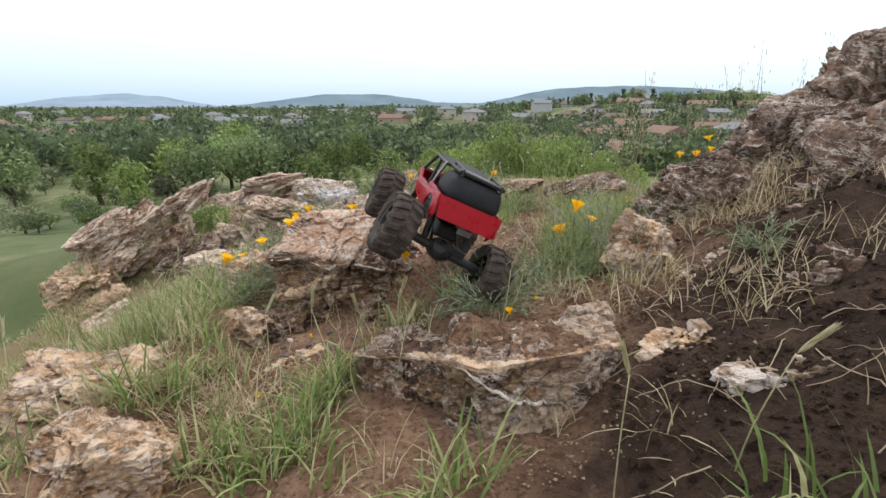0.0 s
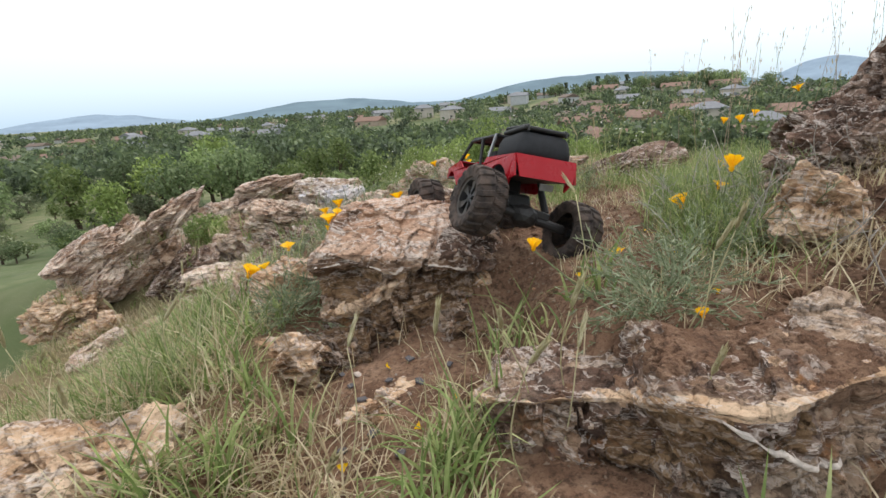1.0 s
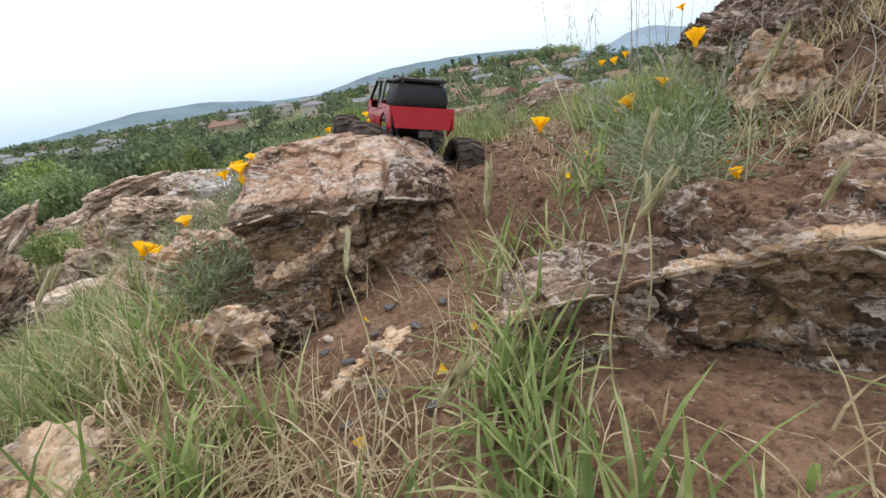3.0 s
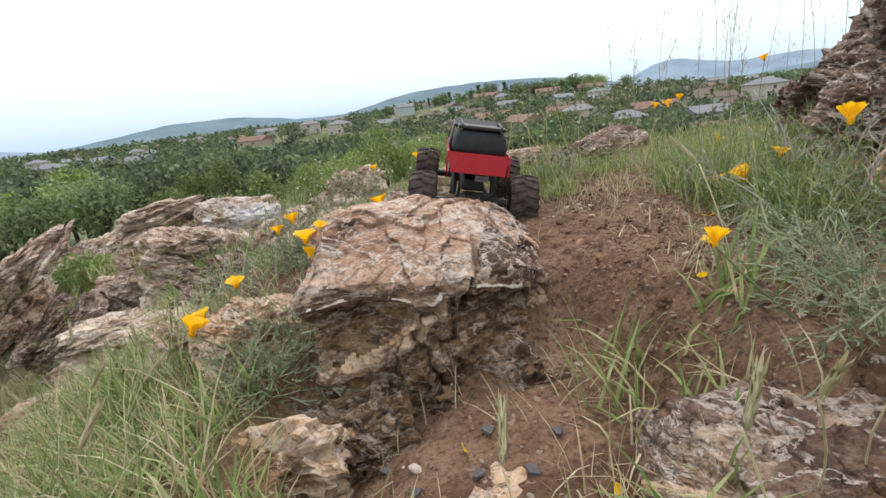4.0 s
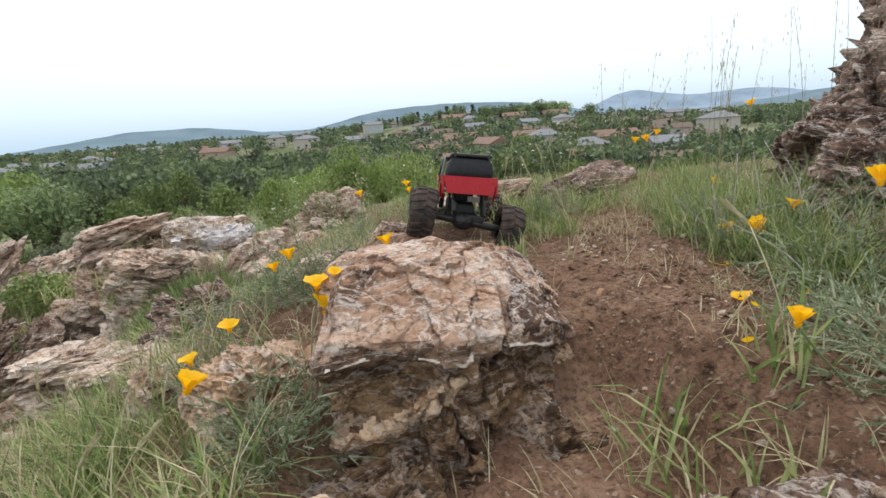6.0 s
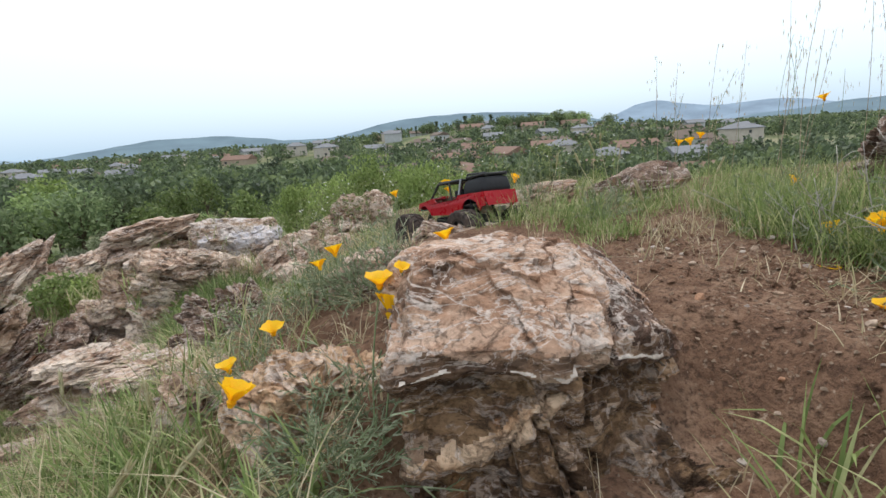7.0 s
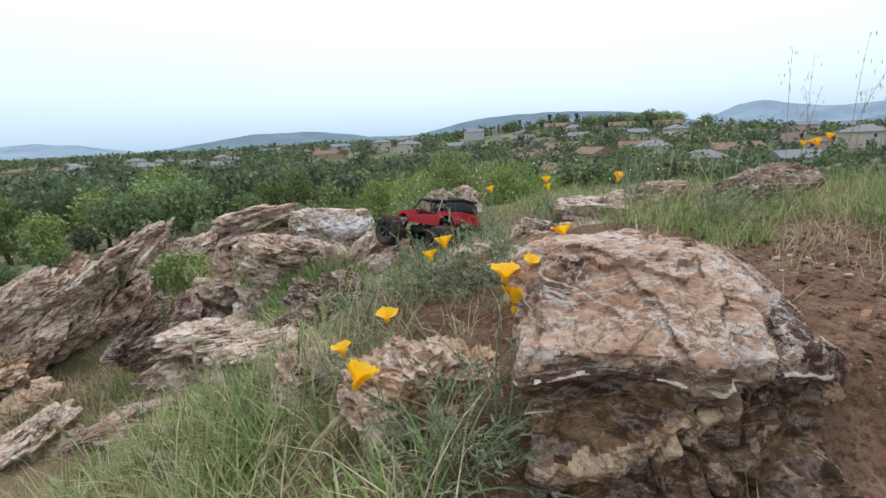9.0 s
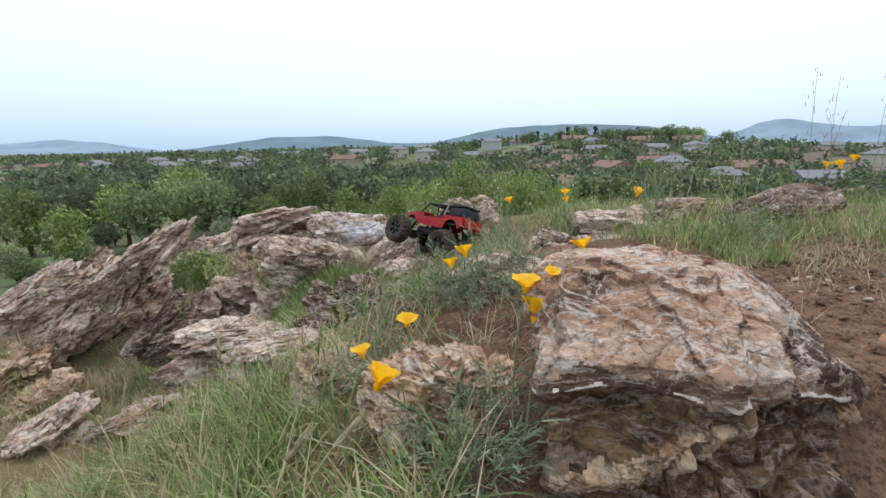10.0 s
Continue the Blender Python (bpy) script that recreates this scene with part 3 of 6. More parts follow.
def make_rocks():
    G = "rocks of the hilltop outcrop"
    R = [
        # name, x, y, z, half sizes, seed, material, label, turn
        ("flat_rock", -0.64, 1.80, 0.13, (0.15, 0.13, 0.11), 3, ROCK_PALE, "pale flat-topped rock beside the boulder", (4, -6, 20)),
        ("small_rock", -0.86, 2.05, 0.04, (0.13, 0.10, 0.11), 4, ROCK_TAN, "small brown rock among poppies", (0, 8, 40)),
        ("crest_rock", -1.62, 3.85, -0.3, (0.22, 0.13, 0.28), 5, ROCK_TAN, "pointed layered rock standing in grass", (10, 34, 30)),
        ("crest_rock", -1.85, 3.6, -0.4, (0.26, 0.17, 0.22), 35, ROCK_DARK, "layered rock leaning in grass", (0, -36, 20)),
        ("ledge_rock", -1.5, 3.2, -0.4, (0.28, 0.18, 0.17), 6, ROCK_TAN, "low layered ledge of brown rock in grass", (0, -6, 10)),
        ("ledge_rock", -1.25, 2.9, -0.33, (0.22, 0.16, 0.15), 36, ROCK_TAN, "low layered ledge of brown rock in grass", (0, 5, -20)),
        ("hollow_rock", -0.82, 2.62, -0.06, (0.26, 0.20, 0.20), 7, ROCK_DARK, "dark rounded rock in a grassy hollow", (5, 10, 50)),
        ("hollow_rock", -0.52, 2.42, 0.08, (0.17, 0.14, 0.12), 37, ROCK_TAN, "tan broken rock in a grassy hollow", (0, -10, 20)),
        ("crest_rock", -1.3, 3.55, -0.2, (0.22, 0.16, 0.26), 85, ROCK_TAN, "pointed layered rock standing in grass", (8, 24, 20)),
        ("ledge_rock", -1.05, 2.45, -0.12, (0.2, 0.13, 0.11), 86, ROCK_TAN, "low broken brown rock in grass", (0, -6, 15)),
        ("ledge_rock", -1.45, 2.55, -0.36, (0.22, 0.15, 0.13), 87, ROCK_PALE, "low broken pale rock in grass", (0, -12, -10)),
        ("white_rock", -1.07, 4.45, -0.06, (0.28, 0.22, 0.22), 8, ROCK_GREY, "brown rock with a smooth whitish lilac top", (-8, 4, 15)),
        ("shelf_rock", -0.95, 3.75, -0.20, (0.40, 0.28, 0.22), 9, ROCK_TAN, "broken shelf of tan rock", (6, 0, -10)),
        ("shelf_rock", -0.62, 4.20, -0.20, (0.40, 0.22, 0.24), 39, ROCK_TAN, "broken shelf of tan rock", (0, 8, 14)),
        ("ridge_rock", -1.60, 4.85, -0.20, (0.42, 0.28, 0.26), 10, ROCK_TAN, "layered tan rock of the ridge", (0, -8, 10)),
        ("ridge_rock", -1.98, 4.8, -0.34, (0.34, 0.24, 0.22), 40, ROCK_TAN, "layered tan rock of the ridge", (0, -26, 20)),
        ("outcrop_rock", -2.30, 4.72, -0.32, (0.37, 0.24, 0.26), 11, ROCK_TAN, "jagged layered outcrop of tan rock", (0, -42, 20)),
        ("outcrop_rock", -2.66, 4.60, -0.44, (0.36, 0.26, 0.25), 41, ROCK_TAN, "jagged layered outcrop of tan rock", (6, -46, 10)),
        ("outcrop_rock", -2.92, 4.45, -0.56, (0.40, 0.28, 0.30), 13, ROCK_TAN, "jagged layered outcrop of tan rock", (8, -35, 30)),
        ("outcrop_rock", -3.10, 4.10, -0.78, (0.32, 0.26, 0.24), 14, ROCK_PALE, "rounded pale end of the outcrop", (0, -16, 10)),
        ("outcrop_rock", -2.75, 3.85, -0.92, (0.22, 0.18, 0.17), 43, ROCK_PALE, "pale weathered rock below the outcrop", (0, -20, 50)),
        ("outcrop_rock", -2.45, 3.5, -0.9, (0.22, 0.18, 0.16), 63, ROCK_TAN, "weathered tan rock below the outcrop", (0, -30, 30)),
        ("bank_rock", 0.80, 1.02, 0.34, (0.20, 0.13, 0.10), 65, ROCK_DARK, "dark rock bedded in the bank", (0, -14, 10)),
        ("bank_rock", 0.62, 0.76, 0.315, (0.17, 0.07, 0.05), 66, ROCK_GREY, "flat rock with a whitish edge in the bank", (0, -6, 5)),
        ("bank_rock", 1.00, 1.22, 0.42, (0.20, 0.14, 0.13), 67, ROCK_DARK, "dark rock bedded in the bank", (0, -20, 20)),
        ("bank_rock", 0.95, 0.8, 0.40, (0.2, 0.1, 0.08), 68, ROCK_DARK, "dark flat rock bedded in the bank", (0, -12, 0)),
        ("back_rock", -0.20, 4.65, -0.05, (0.34, 0.24, 0.26), 15, ROCK_TAN, "tan rock at the brow of the hill", (0, 6, 30)),
        ("trail_rock", 0.34, 3.00, 0.10, (0.34, 0.16, 0.16), 16, ROCK_TAN, "long low layered rock beside the trail", (4, -4, 12)),
        ("trail_rock", 0.12, 2.90, 0.11, (0.26, 0.15, 0.13), 46, ROCK_TAN, "low layered rock beside the trail", (0, 6, -8)),
        ("brow_rock", 0.80, 2.90, 0.15, (0.25, 0.15, 0.14), 17, ROCK_DARK, "dark rough rock beside the trail", (28, -24, -10)),
        ("low_rock", -0.04, 2.66, 0.16, (0.24, 0.14, 0.1), 78, ROCK_TAN, "low tan rock shelf behind the boulder", (0, 3, -12)),
        ("low_rock", -0.24, 2.34, 0.165, (0.30, 0.20, 0.12), 18, ROCK_TAN, "low tan rock shelf behind the boulder", (2, 4, 16)),
        ("bank_rock", 0.56, 1.40, 0.36, (0.125, 0.10, 0.105), 19, ROCK_PALE, "rounded tan rock in the bank", (0, 10, 30)),
        ("bank_rock", 0.70, 1.20, 0.34, (0.14, 0.09, 0.075), 49, ROCK_TAN, "tan rock bedded in the bank", (0, -8, 10)),
        ("bank_rock", 0.52, 0.93, 0.29, (0.12, 0.07, 0.05), 50, ROCK_PALE, "flat tan stone in the bank", (0, -5, 10)),
        ("bank_rock", 0.86, 1.18, 0.38, (0.17, 0.12, 0.12), 89, ROCK_TAN, "brown rock bedded in the bank", (0, -16, 15)),
        ("hill_rock", 1.28, 1.92, 0.46, (0.32, 0.36, 0.28), 20, ROCK_DARK, "dark jagged rock of the high outcrop", (0, -34, 20)),
        ("hill_rock", 1.75, 2.00, 0.64, (0.46, 0.40, 0.32), 21, ROCK_DARK, "dark jagged rock of the high outcrop", (10, -36, 40)),
        ("hill_rock", 1.25, 1.42, 0.45, (0.34, 0.26, 0.22), 22, ROCK_DARK, "brown layered rock of the high outcrop", (0, -26, 0)),
        ("hill_rock", 1.70, 1.45, 0.55, (0.40, 0.34, 0.30), 52, ROCK_DARK, "brown layered rock of the high outcrop", (0, -30, 15)),
        ("hill_rock", 0.86, 1.62, 0.42, (0.20, 0.17, 0.18), 53, ROCK_DARK, "dark rock at the outcrop's foot", (0, -20, 25)),
        ("hill_rock", 1.0, 1.90, 0.42, (0.16, 0.18, 0.22), 93, ROCK_DARK, "dark jagged rock beside the poppies", (6, -24, 20)),
        ("front_rock", -0.82, 1.10, 0.05, (0.2, 0.15, 0.14), 25, ROCK_PALE, "pale orange rock in grass", (0, 6, 20)),
        ("front_rock", -1.02, 1.0, 0.0, (0.17, 0.13, 0.13), 90, ROCK_PALE, "pale orange rock in grass", (0, -6, 0)),
        ("front_rock", -0.62, 0.82, 0.07, (0.15, 0.13, 0.13), 26, ROCK_PALE, "pale orange rock in grass", (6, 0, 50)),
        ("foot_rock", -0.6, 1.42, 0.09, (0.13, 0.09, 0.08), 27, ROCK_PALE, "tan stone at the boulder's foot", (0, -4, 10)),
        ("foot_rock", -0.47, 1.46, 0.07, (0.17, 0.11, 0.10), 28, ROCK_OCHRE_SHADED, "brown rock bulging at the boulder's foot", (0, 6, 20)),
        ("foot_rock", -0.26, 1.45, 0.07, (0.16, 0.09, 0.09), 29, ROCK_OCHRE_SHADED, "brown rock bulging at the boulder's foot", (0, -6, -10)),
        ("foot_rock", -0.36, 1.22, 0.09, (0.12, 0.07, 0.05), 57, ROCK_PALE, "flat tan stone at the boulder's foot", (0, -4, 30)),
    ]
    for name, x, y, z, half, seed, mat, label, turn in R:
        small = max(half) < 0.14
        if name in ("outcrop_rock", "crest_rock", "ledge_rock", "trail_rock", "brow_rock", "ridge_rock") and seed not in (14, 43):
            ob = strata_rock(name, (x, y, z), half, seed, mat, label, turn, G)
            FOOTPRINTS.append((x, y, max(half[0], half[1]) * 0.82, z + half[2]))
            continue
        ob = rock(name, (x, y, z), half, seed, mat, label, turn, group=G, level=5 if small else 6, rough=0.13, ledge={"slab_rock": 0.11, "front_rock": 0.12, "small_rock": 0.15, "flat_rock": 0.12, "foot_rock": 0.15, "bank_rock": 0.14, "white_rock": 0.10}.get(name, 0.21))
        FOOTPRINTS.append((x, y, max(half[0], half[1]) * 0.82, z + half[2]))


make_rocks()


def make_ledge(label, edge, back, base, seed, cut, pale):
    """A bedded ledge: a dark broken face, a thin pale brow along the edge, and a weathered top that dips into the earth behind."""
    e = np.array(edge)
    n = 230
    run = np.concatenate([[0], np.cumsum(np.linalg.norm(np.diff(e, axis=0), axis=1))])
    k = np.linspace(0, run[-1], n)
    line = np.stack([np.interp(k, run, e[:, c]) for c in range(3)], -1)
    line[:, 1:] += 0.010 * np.stack([fbm(np.stack([k * 14, 0 * k + c, 0 * k], -1), 3, seed + c) for c in (1, 2)], -1) * np.array([1.0, 0.5])
    end = sstep(0, 0.05, k) * sstep(0, 0.07, run[-1] - k)
    rows = []
    face, top = np.linspace(0, 1, 70), np.linspace(0, 1, 110)
    for u in face:
        z = base + (line[:, 2] - base) * u
        y = line[:, 1] - 0.15 * (1 - u) ** 1.4 + cut * math.sin(math.pi * u) ** 0.8 + 0.10 * (1 - end)
        rows.append(np.stack([line[:, 0], y, z - 0.06 * (1 - end) * u], -1))
    for u in top[1:]:
        rise = back[1] * math.sin(min(1.0, u / 0.7) * math.pi / 2) - 0.16 * max(0.0, u - 0.72) / 0.28
        rows.append(np.stack([line[:, 0] + 0.05 * u, line[:, 1] + back[0] * u * (0.55 + 0.45 * end) + 0.10 * (1 - end), line[:, 2] + rise - 0.06 * (1 - end)], -1))
    g = np.stack(rows)
    m = len(g)
    out = np.cross(np.gradient(g, axis=1), np.gradient(g, axis=0))
    for _ in range(4):
        out = out / (np.linalg.norm(out, axis=2)[..., None] + 1e-12)
        out[1:-1, 1:-1] = out[1:-1, 1:-1] + out[2:, 1:-1] + out[:-2, 1:-1] + out[1:-1, 2:] + out[1:-1, :-2]
    out = (out / (np.linalg.norm(out, axis=2)[..., None] + 1e-12)).reshape(-1, 3)
    p = g.reshape(-1, 3)
    v = np.repeat(np.concatenate([face, 1 + top[1:]]), n)
    warp = np.stack([fbm(p * 9.0 + 7.0 * c, 4, seed + 40 + c, 0.6) for c in range(3)], -1)
    q = p / 0.25
    big, gap = facets(bed_frame(q - q.mean(0) + 0.2 * warp, (-8, 10), 1.6), seed + 1, 130, 0.5, 1.6)
    small, chink = facets(bed_frame(q - q.mean(0) + 0.1 * warp, (-8, 10), 1.8), seed + 2, 900, 0.5, 1.6)
    brow = np.exp(-((v - 1.0) / 0.035) ** 2)
    d = (0.013 * (0.8 * big - 0.5 * sstep(0.2, 0.0, gap)) + 0.004 * (0.7 * small - 0.6 * sstep(0.25, 0.0, chink))) * (1 - 0.8 * brow) * np.where(v > 1.05, 0.6, 1.0)
    d = d + 0.006 * brow + 0.010 * fbm(p * 8.0, 3, seed + 5) + 0.004 * (1 - 2 * np.abs(fbm(p * 24.0, 4, seed + 9, 0.6))) + 0.0016 * fbm(p * 70.0, 3, seed + 12)
    p = p + out * d[:, None]
    i = (np.arange(m - 1)[:, None] * n + np.arange(n - 1)[None]).ravel()
    spot, wide = fbm(p[i] * 9.0, 4, seed + 70, 0.6), fbm(p[i] * 26.0, 3, seed + 71)
    kind = np.where(np.abs(v[i] - 1.0 + 0.015 * wide) < 0.022 + 0.02 * spot, 0, np.where(v[i] < 1.0, np.where(spot > 0.35, 2, np.where(spot < 0.0, 3, 1)), np.where(spot > pale, 4, np.where(wide > 0.95, 0, np.where(spot < -0.25, 6, 5)))))
    ob = new("ledge_slab", mesh_of("ledge_slab", p, np.stack([i, i + 1, i + n + 1, i + n], 1), [ROCK_PALE, ROCK_DARK, ROCK_OCHRE_SHADED, ROCK_BROWN, ROCK_BROWN, ROCK_DARK, EARTH], False, kind))
    return tagged(ob, label, "rock", "rocks of the hilltop outcrop")


make_ledge("low brown ledge with a thin pale brow beside the trail", [(-0.20, 1.045, 0.205), (-0.18, 1.015, 0.228), (-0.10, 0.985, 0.246), (0.0, 0.945, 0.258), (0.12, 0.93, 0.265)], (0.27, -0.012), -0.03, 500, 0.012, 0.55)
HIGH_LEDGE = make_ledge("dark brown ledge block with a white quartz vein across its face", [(-0.012, 0.935, 0.27), (0.012, 0.885, 0.295), (0.07, 0.862, 0.292), (0.16, 0.865, 0.295), (0.27, 0.90, 0.298), (0.40, 0.96, 0.305)], (0.25, 0.02), 0.02, 530, 0.010, 0.0)


def face_vein(ob, a, b, wide, seed):
    """A ragged quartz vein across a standing face, looked up by level rays from the front."""
    tree_of = BVHTree.FromPolygons([v.co.copy() for v in ob.data.vertices], [tuple(f.vertices) for f in ob.data.polygons])
    n, rows = 70, 7
    u = np.linspace(0, 1, n)
    x = a[0] + (b[0] - a[0]) * u
    z = a[1] + (b[1] - a[1]) * u - 0.012 * np.sin(math.pi * u) + 0.005 * vnoise(np.stack([u * 16, 0 * u, 0 * u + seed], -1), seed)
    w = wide * (0.65 + 0.5 * vnoise(np.stack([u * 11, 0 * u, 0 * u], -1), seed + 3)) * np.sin(0.12 + u * 2.9) ** 0.5
    v = []
    for k in range(rows):
        o = k / (rows - 1) * 2 - 1
        for i in range(n):
            hit = tree_of.ray_cast(Vector((x[i], 0.3, z[i] + o * w[i])), Vector((0, 1, 0)))[0]
            v.append((x[i], (hit.y if hit else 0.9) - 0.0035 * (1 - o * o) + 0.004 * o ** 4, z[i] + o * w[i]))
    i = (np.arange(rows - 1)[:, None] * n + np.arange(n - 1)[None]).ravel()
    part("quartz_vein", mesh_of("quartz_vein", np.array(v), np.stack([i, i + 1, i + n + 1, i + n], 1), QUARTZ), None, ob, "ragged white quartz vein")


face_vein(HIGH_LEDGE, (0.045, 0.285), (0.245, 0.200), 0.008, 3)
FOOTPRINTS.extend([(-0.12, 1.04, 0.07, 0.25), (0.0, 1.02, 0.07, 0.25), (0.1, 1.0, 0.08, 0.3), (0.2, 1.0, 0.08, 0.3), (0.3, 1.03, 0.08, 0.3)])


def make_stones():
    """Loose stones on the trail and round the rocks, and the gravel past counting."""
    rng = np.random.default_rng(77)
    kinds = [rock_shape(200 + i, (1, rng.uniform(0.6, 0.9), rng.uniform(0.4, 0.7)), level=2, cuts=9, rough=0.10, ledge=0.05) for i in range(6)]
    meshes = [mesh_of("stone", p, f, m) for (p, f), m in zip(kinds, PEBBLES)]
    for i in range(280):
        if i < 190:
            y = rng.uniform(1.05, 3.0)
            x = 0.16 + 0.30 * float(sstep(1.2, 2.8, y)) + rng.normal(0, 0.13)
        else:
            x, y = rng.uniform(-0.75, 0.2), rng.uniform(0.95, 1.45)
        s = 0.003 + 0.009 * rng.random() ** 3.5
        ob = new("stone", meshes[i % 6])
        ob.matrix_basis = Matrix.LocRotScale((x, y, gz(x, y) + s * 0.15), Euler(rng.uniform(-0.4, 0.4, 2).tolist() + [rng.uniform(0, 6)]), (s, s, s))
        tagged(ob, "small pale loose stone on bare earth", "stone", "loose stones")
    n = 7000
    y = rng.uniform(0.7, 3.3, n)
    x = np.where(rng.random(n) < 0.7, 0.16 + 0.30 * sstep(1.2, 2.8, y) + rng.normal(0, 0.16, n), rng.uniform(-0.7, 0.9, n))
    c = np.stack([x, y, ground_z(x, y) + 0.001], -1)
    s = (0.0012 + 0.0035 * rng.random(n) ** 2)[:, None, None]
    octa = np.array([(1, 0, 0), (-1, 0, 0), (0, 1, 0), (0, -1, 0), (0, 0, 0.7), (0, 0, -0.7)], float)
    v = c[:, None] + s * (octa[None] + rng.normal(0, 0.25, (n, 6, 3)))
    f = np.array([(0, 2, 4), (2, 1, 4), (1, 3, 4), (3, 0, 4), (2, 0, 5), (1, 2, 5), (3, 1, 5), (0, 3, 5)])
    f = (np.arange(n)[:, None, None] * 6 + f[None]).reshape(-1, 3)
    tagged(new("gravel", mesh_of("gravel", v.reshape(-1, 3), f, PEBBLES[5])), "fine brown gravel on the trail", "gravel", kind="stuff")


make_stones()


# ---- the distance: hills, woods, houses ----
# Distance haze painted onto the hills: bluish base colour plus a blue emission.
def painted_haze_material(name, colour, glow, strength):
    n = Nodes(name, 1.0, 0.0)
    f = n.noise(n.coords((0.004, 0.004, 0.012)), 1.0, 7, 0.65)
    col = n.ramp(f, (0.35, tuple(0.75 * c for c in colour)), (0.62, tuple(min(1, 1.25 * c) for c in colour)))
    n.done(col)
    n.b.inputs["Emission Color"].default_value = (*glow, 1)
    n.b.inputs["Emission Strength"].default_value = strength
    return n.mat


def ridge(name, label, radius, depth, crest, mat, lo=-62, hi=75, seed=0, rough=0.25):
    """A far range: crest gives the height angle for a bearing."""
    az = np.linspace(lo, hi, 420)
    top = crest(az) + rough * fbm(np.stack([az * 0.16, 0 * az, 0 * az + seed], -1), 4, seed)
    rows = []
    for k in range(9):
        s = k / 8
        r = radius + depth * s
        jag = 0.10 * fbm(np.stack([az * 0.35, 0 * az + 3 * s, 0 * az + seed], -1), 4, seed + 5) * math.sin(math.pi * s)
        z = -24 + ((radius + depth) * np.tan(np.radians(top)) + 24) * (s ** 1.25 + jag)
        rows.append(np.stack([r * np.sin(np.radians(az)), r * np.cos(np.radians(az)), z], -1))
    v = np.concatenate(rows)
    n = len(az)
    i = (np.arange(8)[:, None] * n + np.arange(n - 1)[None]).ravel()
    ob = new(name, mesh_of(name, v, np.stack([i, i + 1, i + n + 1, i + n], 1), mat, True))
    tagged(ob, label, "hills", kind="structure")


def bell(az, at, wide, high):
    return high * np.exp(-((az - at) / wide) ** 2)


ridge("backdrop_range", "far mountain range with blue-grey haze painted as glow", 4150, 350,
      lambda a: -0.9 + bell(a, 38.5, 5.0, 2.5) + bell(a, 50, 9, 2.2) + bell(a, -32, 9, 1.7), painted_haze_material("far_range", (0.14, 0.18, 0.22), (0.40, 0.52, 0.68), 0.36), seed=4)
ridge("backdrop_hills", "distant green-grey hills with haze painted as glow", 3200, 700,
      lambda a: -0.7 + bell(a, -10, 13, 1.85) + bell(a, 12.5, 7, 2.3) + bell(a, 22, 7, 2.0) + bell(a, 30, 7, 1.5) + bell(a, 60, 14, 1.5) + bell(a, -34, 7, 0.35), painted_haze_material("green_hills", (0.08, 0.11, 0.12), (0.33, 0.46, 0.60), 0.33), seed=9)

LEAF_OAK = leaf_material("oak_leaf", (0.0, (0.12, 0.17, 0.075)), (0.5, (0.21, 0.28, 0.13)), (1.0, (0.36, 0.43, 0.23)), through=0.42, vary=0.5)
LEAF_WOODS = leaf_material("woods_leaf", (0.0, (0.085, 0.12, 0.065)), (0.5, (0.13, 0.175, 0.095)), (1.0, (0.20, 0.25, 0.14)), through=0.3, clump=0.11)
LEAF_WILLOW = leaf_material("willow_leaf", (0.0, (0.18, 0.25, 0.07)), (0.5, (0.30, 0.39, 0.12)), (1.0, (0.45, 0.54, 0.20)), through=0.42, vary=0.2)
LEAF_FRESH = leaf_material("fresh_leaf", (0.0, (0.12, 0.17, 0.05)), (0.5, (0.20, 0.265, 0.085)), (1.0, (0.31, 0.37, 0.14)), through=0.3, vary=0.4)
LEAF_SHRUB = leaf_material("shrub_leaf", (0.0, (0.15, 0.18, 0.10)), (0.5, (0.25, 0.28, 0.17)), (1.0, (0.40, 0.42, 0.28)), through=0.35, vary=0.4)
BARK = plain_material("bark", (0.10, 0.075, 0.055), 0.9, 0.2, 0.35, 6.0)


def leaf_cards(points, size, rng, droop=0.0):
    """Small bent leaves, one quad each, at the points."""
    n = len(points)
    a = rng.normal(size=(n, 3))
    a[:, 2] = a[:, 2] * (1 - droop) - 1.6 * droop
    a /= np.linalg.norm(a, axis=1)[:, None]
    b = np.cross(a, rng.normal(size=(n, 3)))
    b /= np.linalg.norm(b, axis=1)[:, None] + 1e-9
    s = size * rng.uniform(0.6, 1.4, (n, 1))
    v = np.stack([points - a * s, points + b * s * 0.55, points + a * s, points - b * s * 0.55], 1).reshape(-1, 3)
    return v, np.arange(4 * n).reshape(-1, 4)


def crown_points(rng, n, lobes, wide, high, base):
    """Points in the shells of many lobes: an uneven crown with gaps. Unit tree: height 1."""
    c = rng.normal(size=(lobes, 3))
    c /= np.linalg.norm(c, axis=1)[:, None]
    c = c * rng.uniform(0.35, 1.0, (lobes, 1)) * np.array([wide, wide, high]) * 0.62 + np.array([0, 0, base + high])
    r = rng.uniform(0.20, 0.40, lobes) * wide * 1.25
    k = rng.integers(0, lobes, n)
    d = rng.normal(size=(n, 3))
    d /= np.linalg.norm(d, axis=1)[:, None]
    return c[k] + d * (r[k] * rng.uniform(0.55, 1.05, n) ** 0.6)[:, None] * np.array([1, 1, 0.85]), c


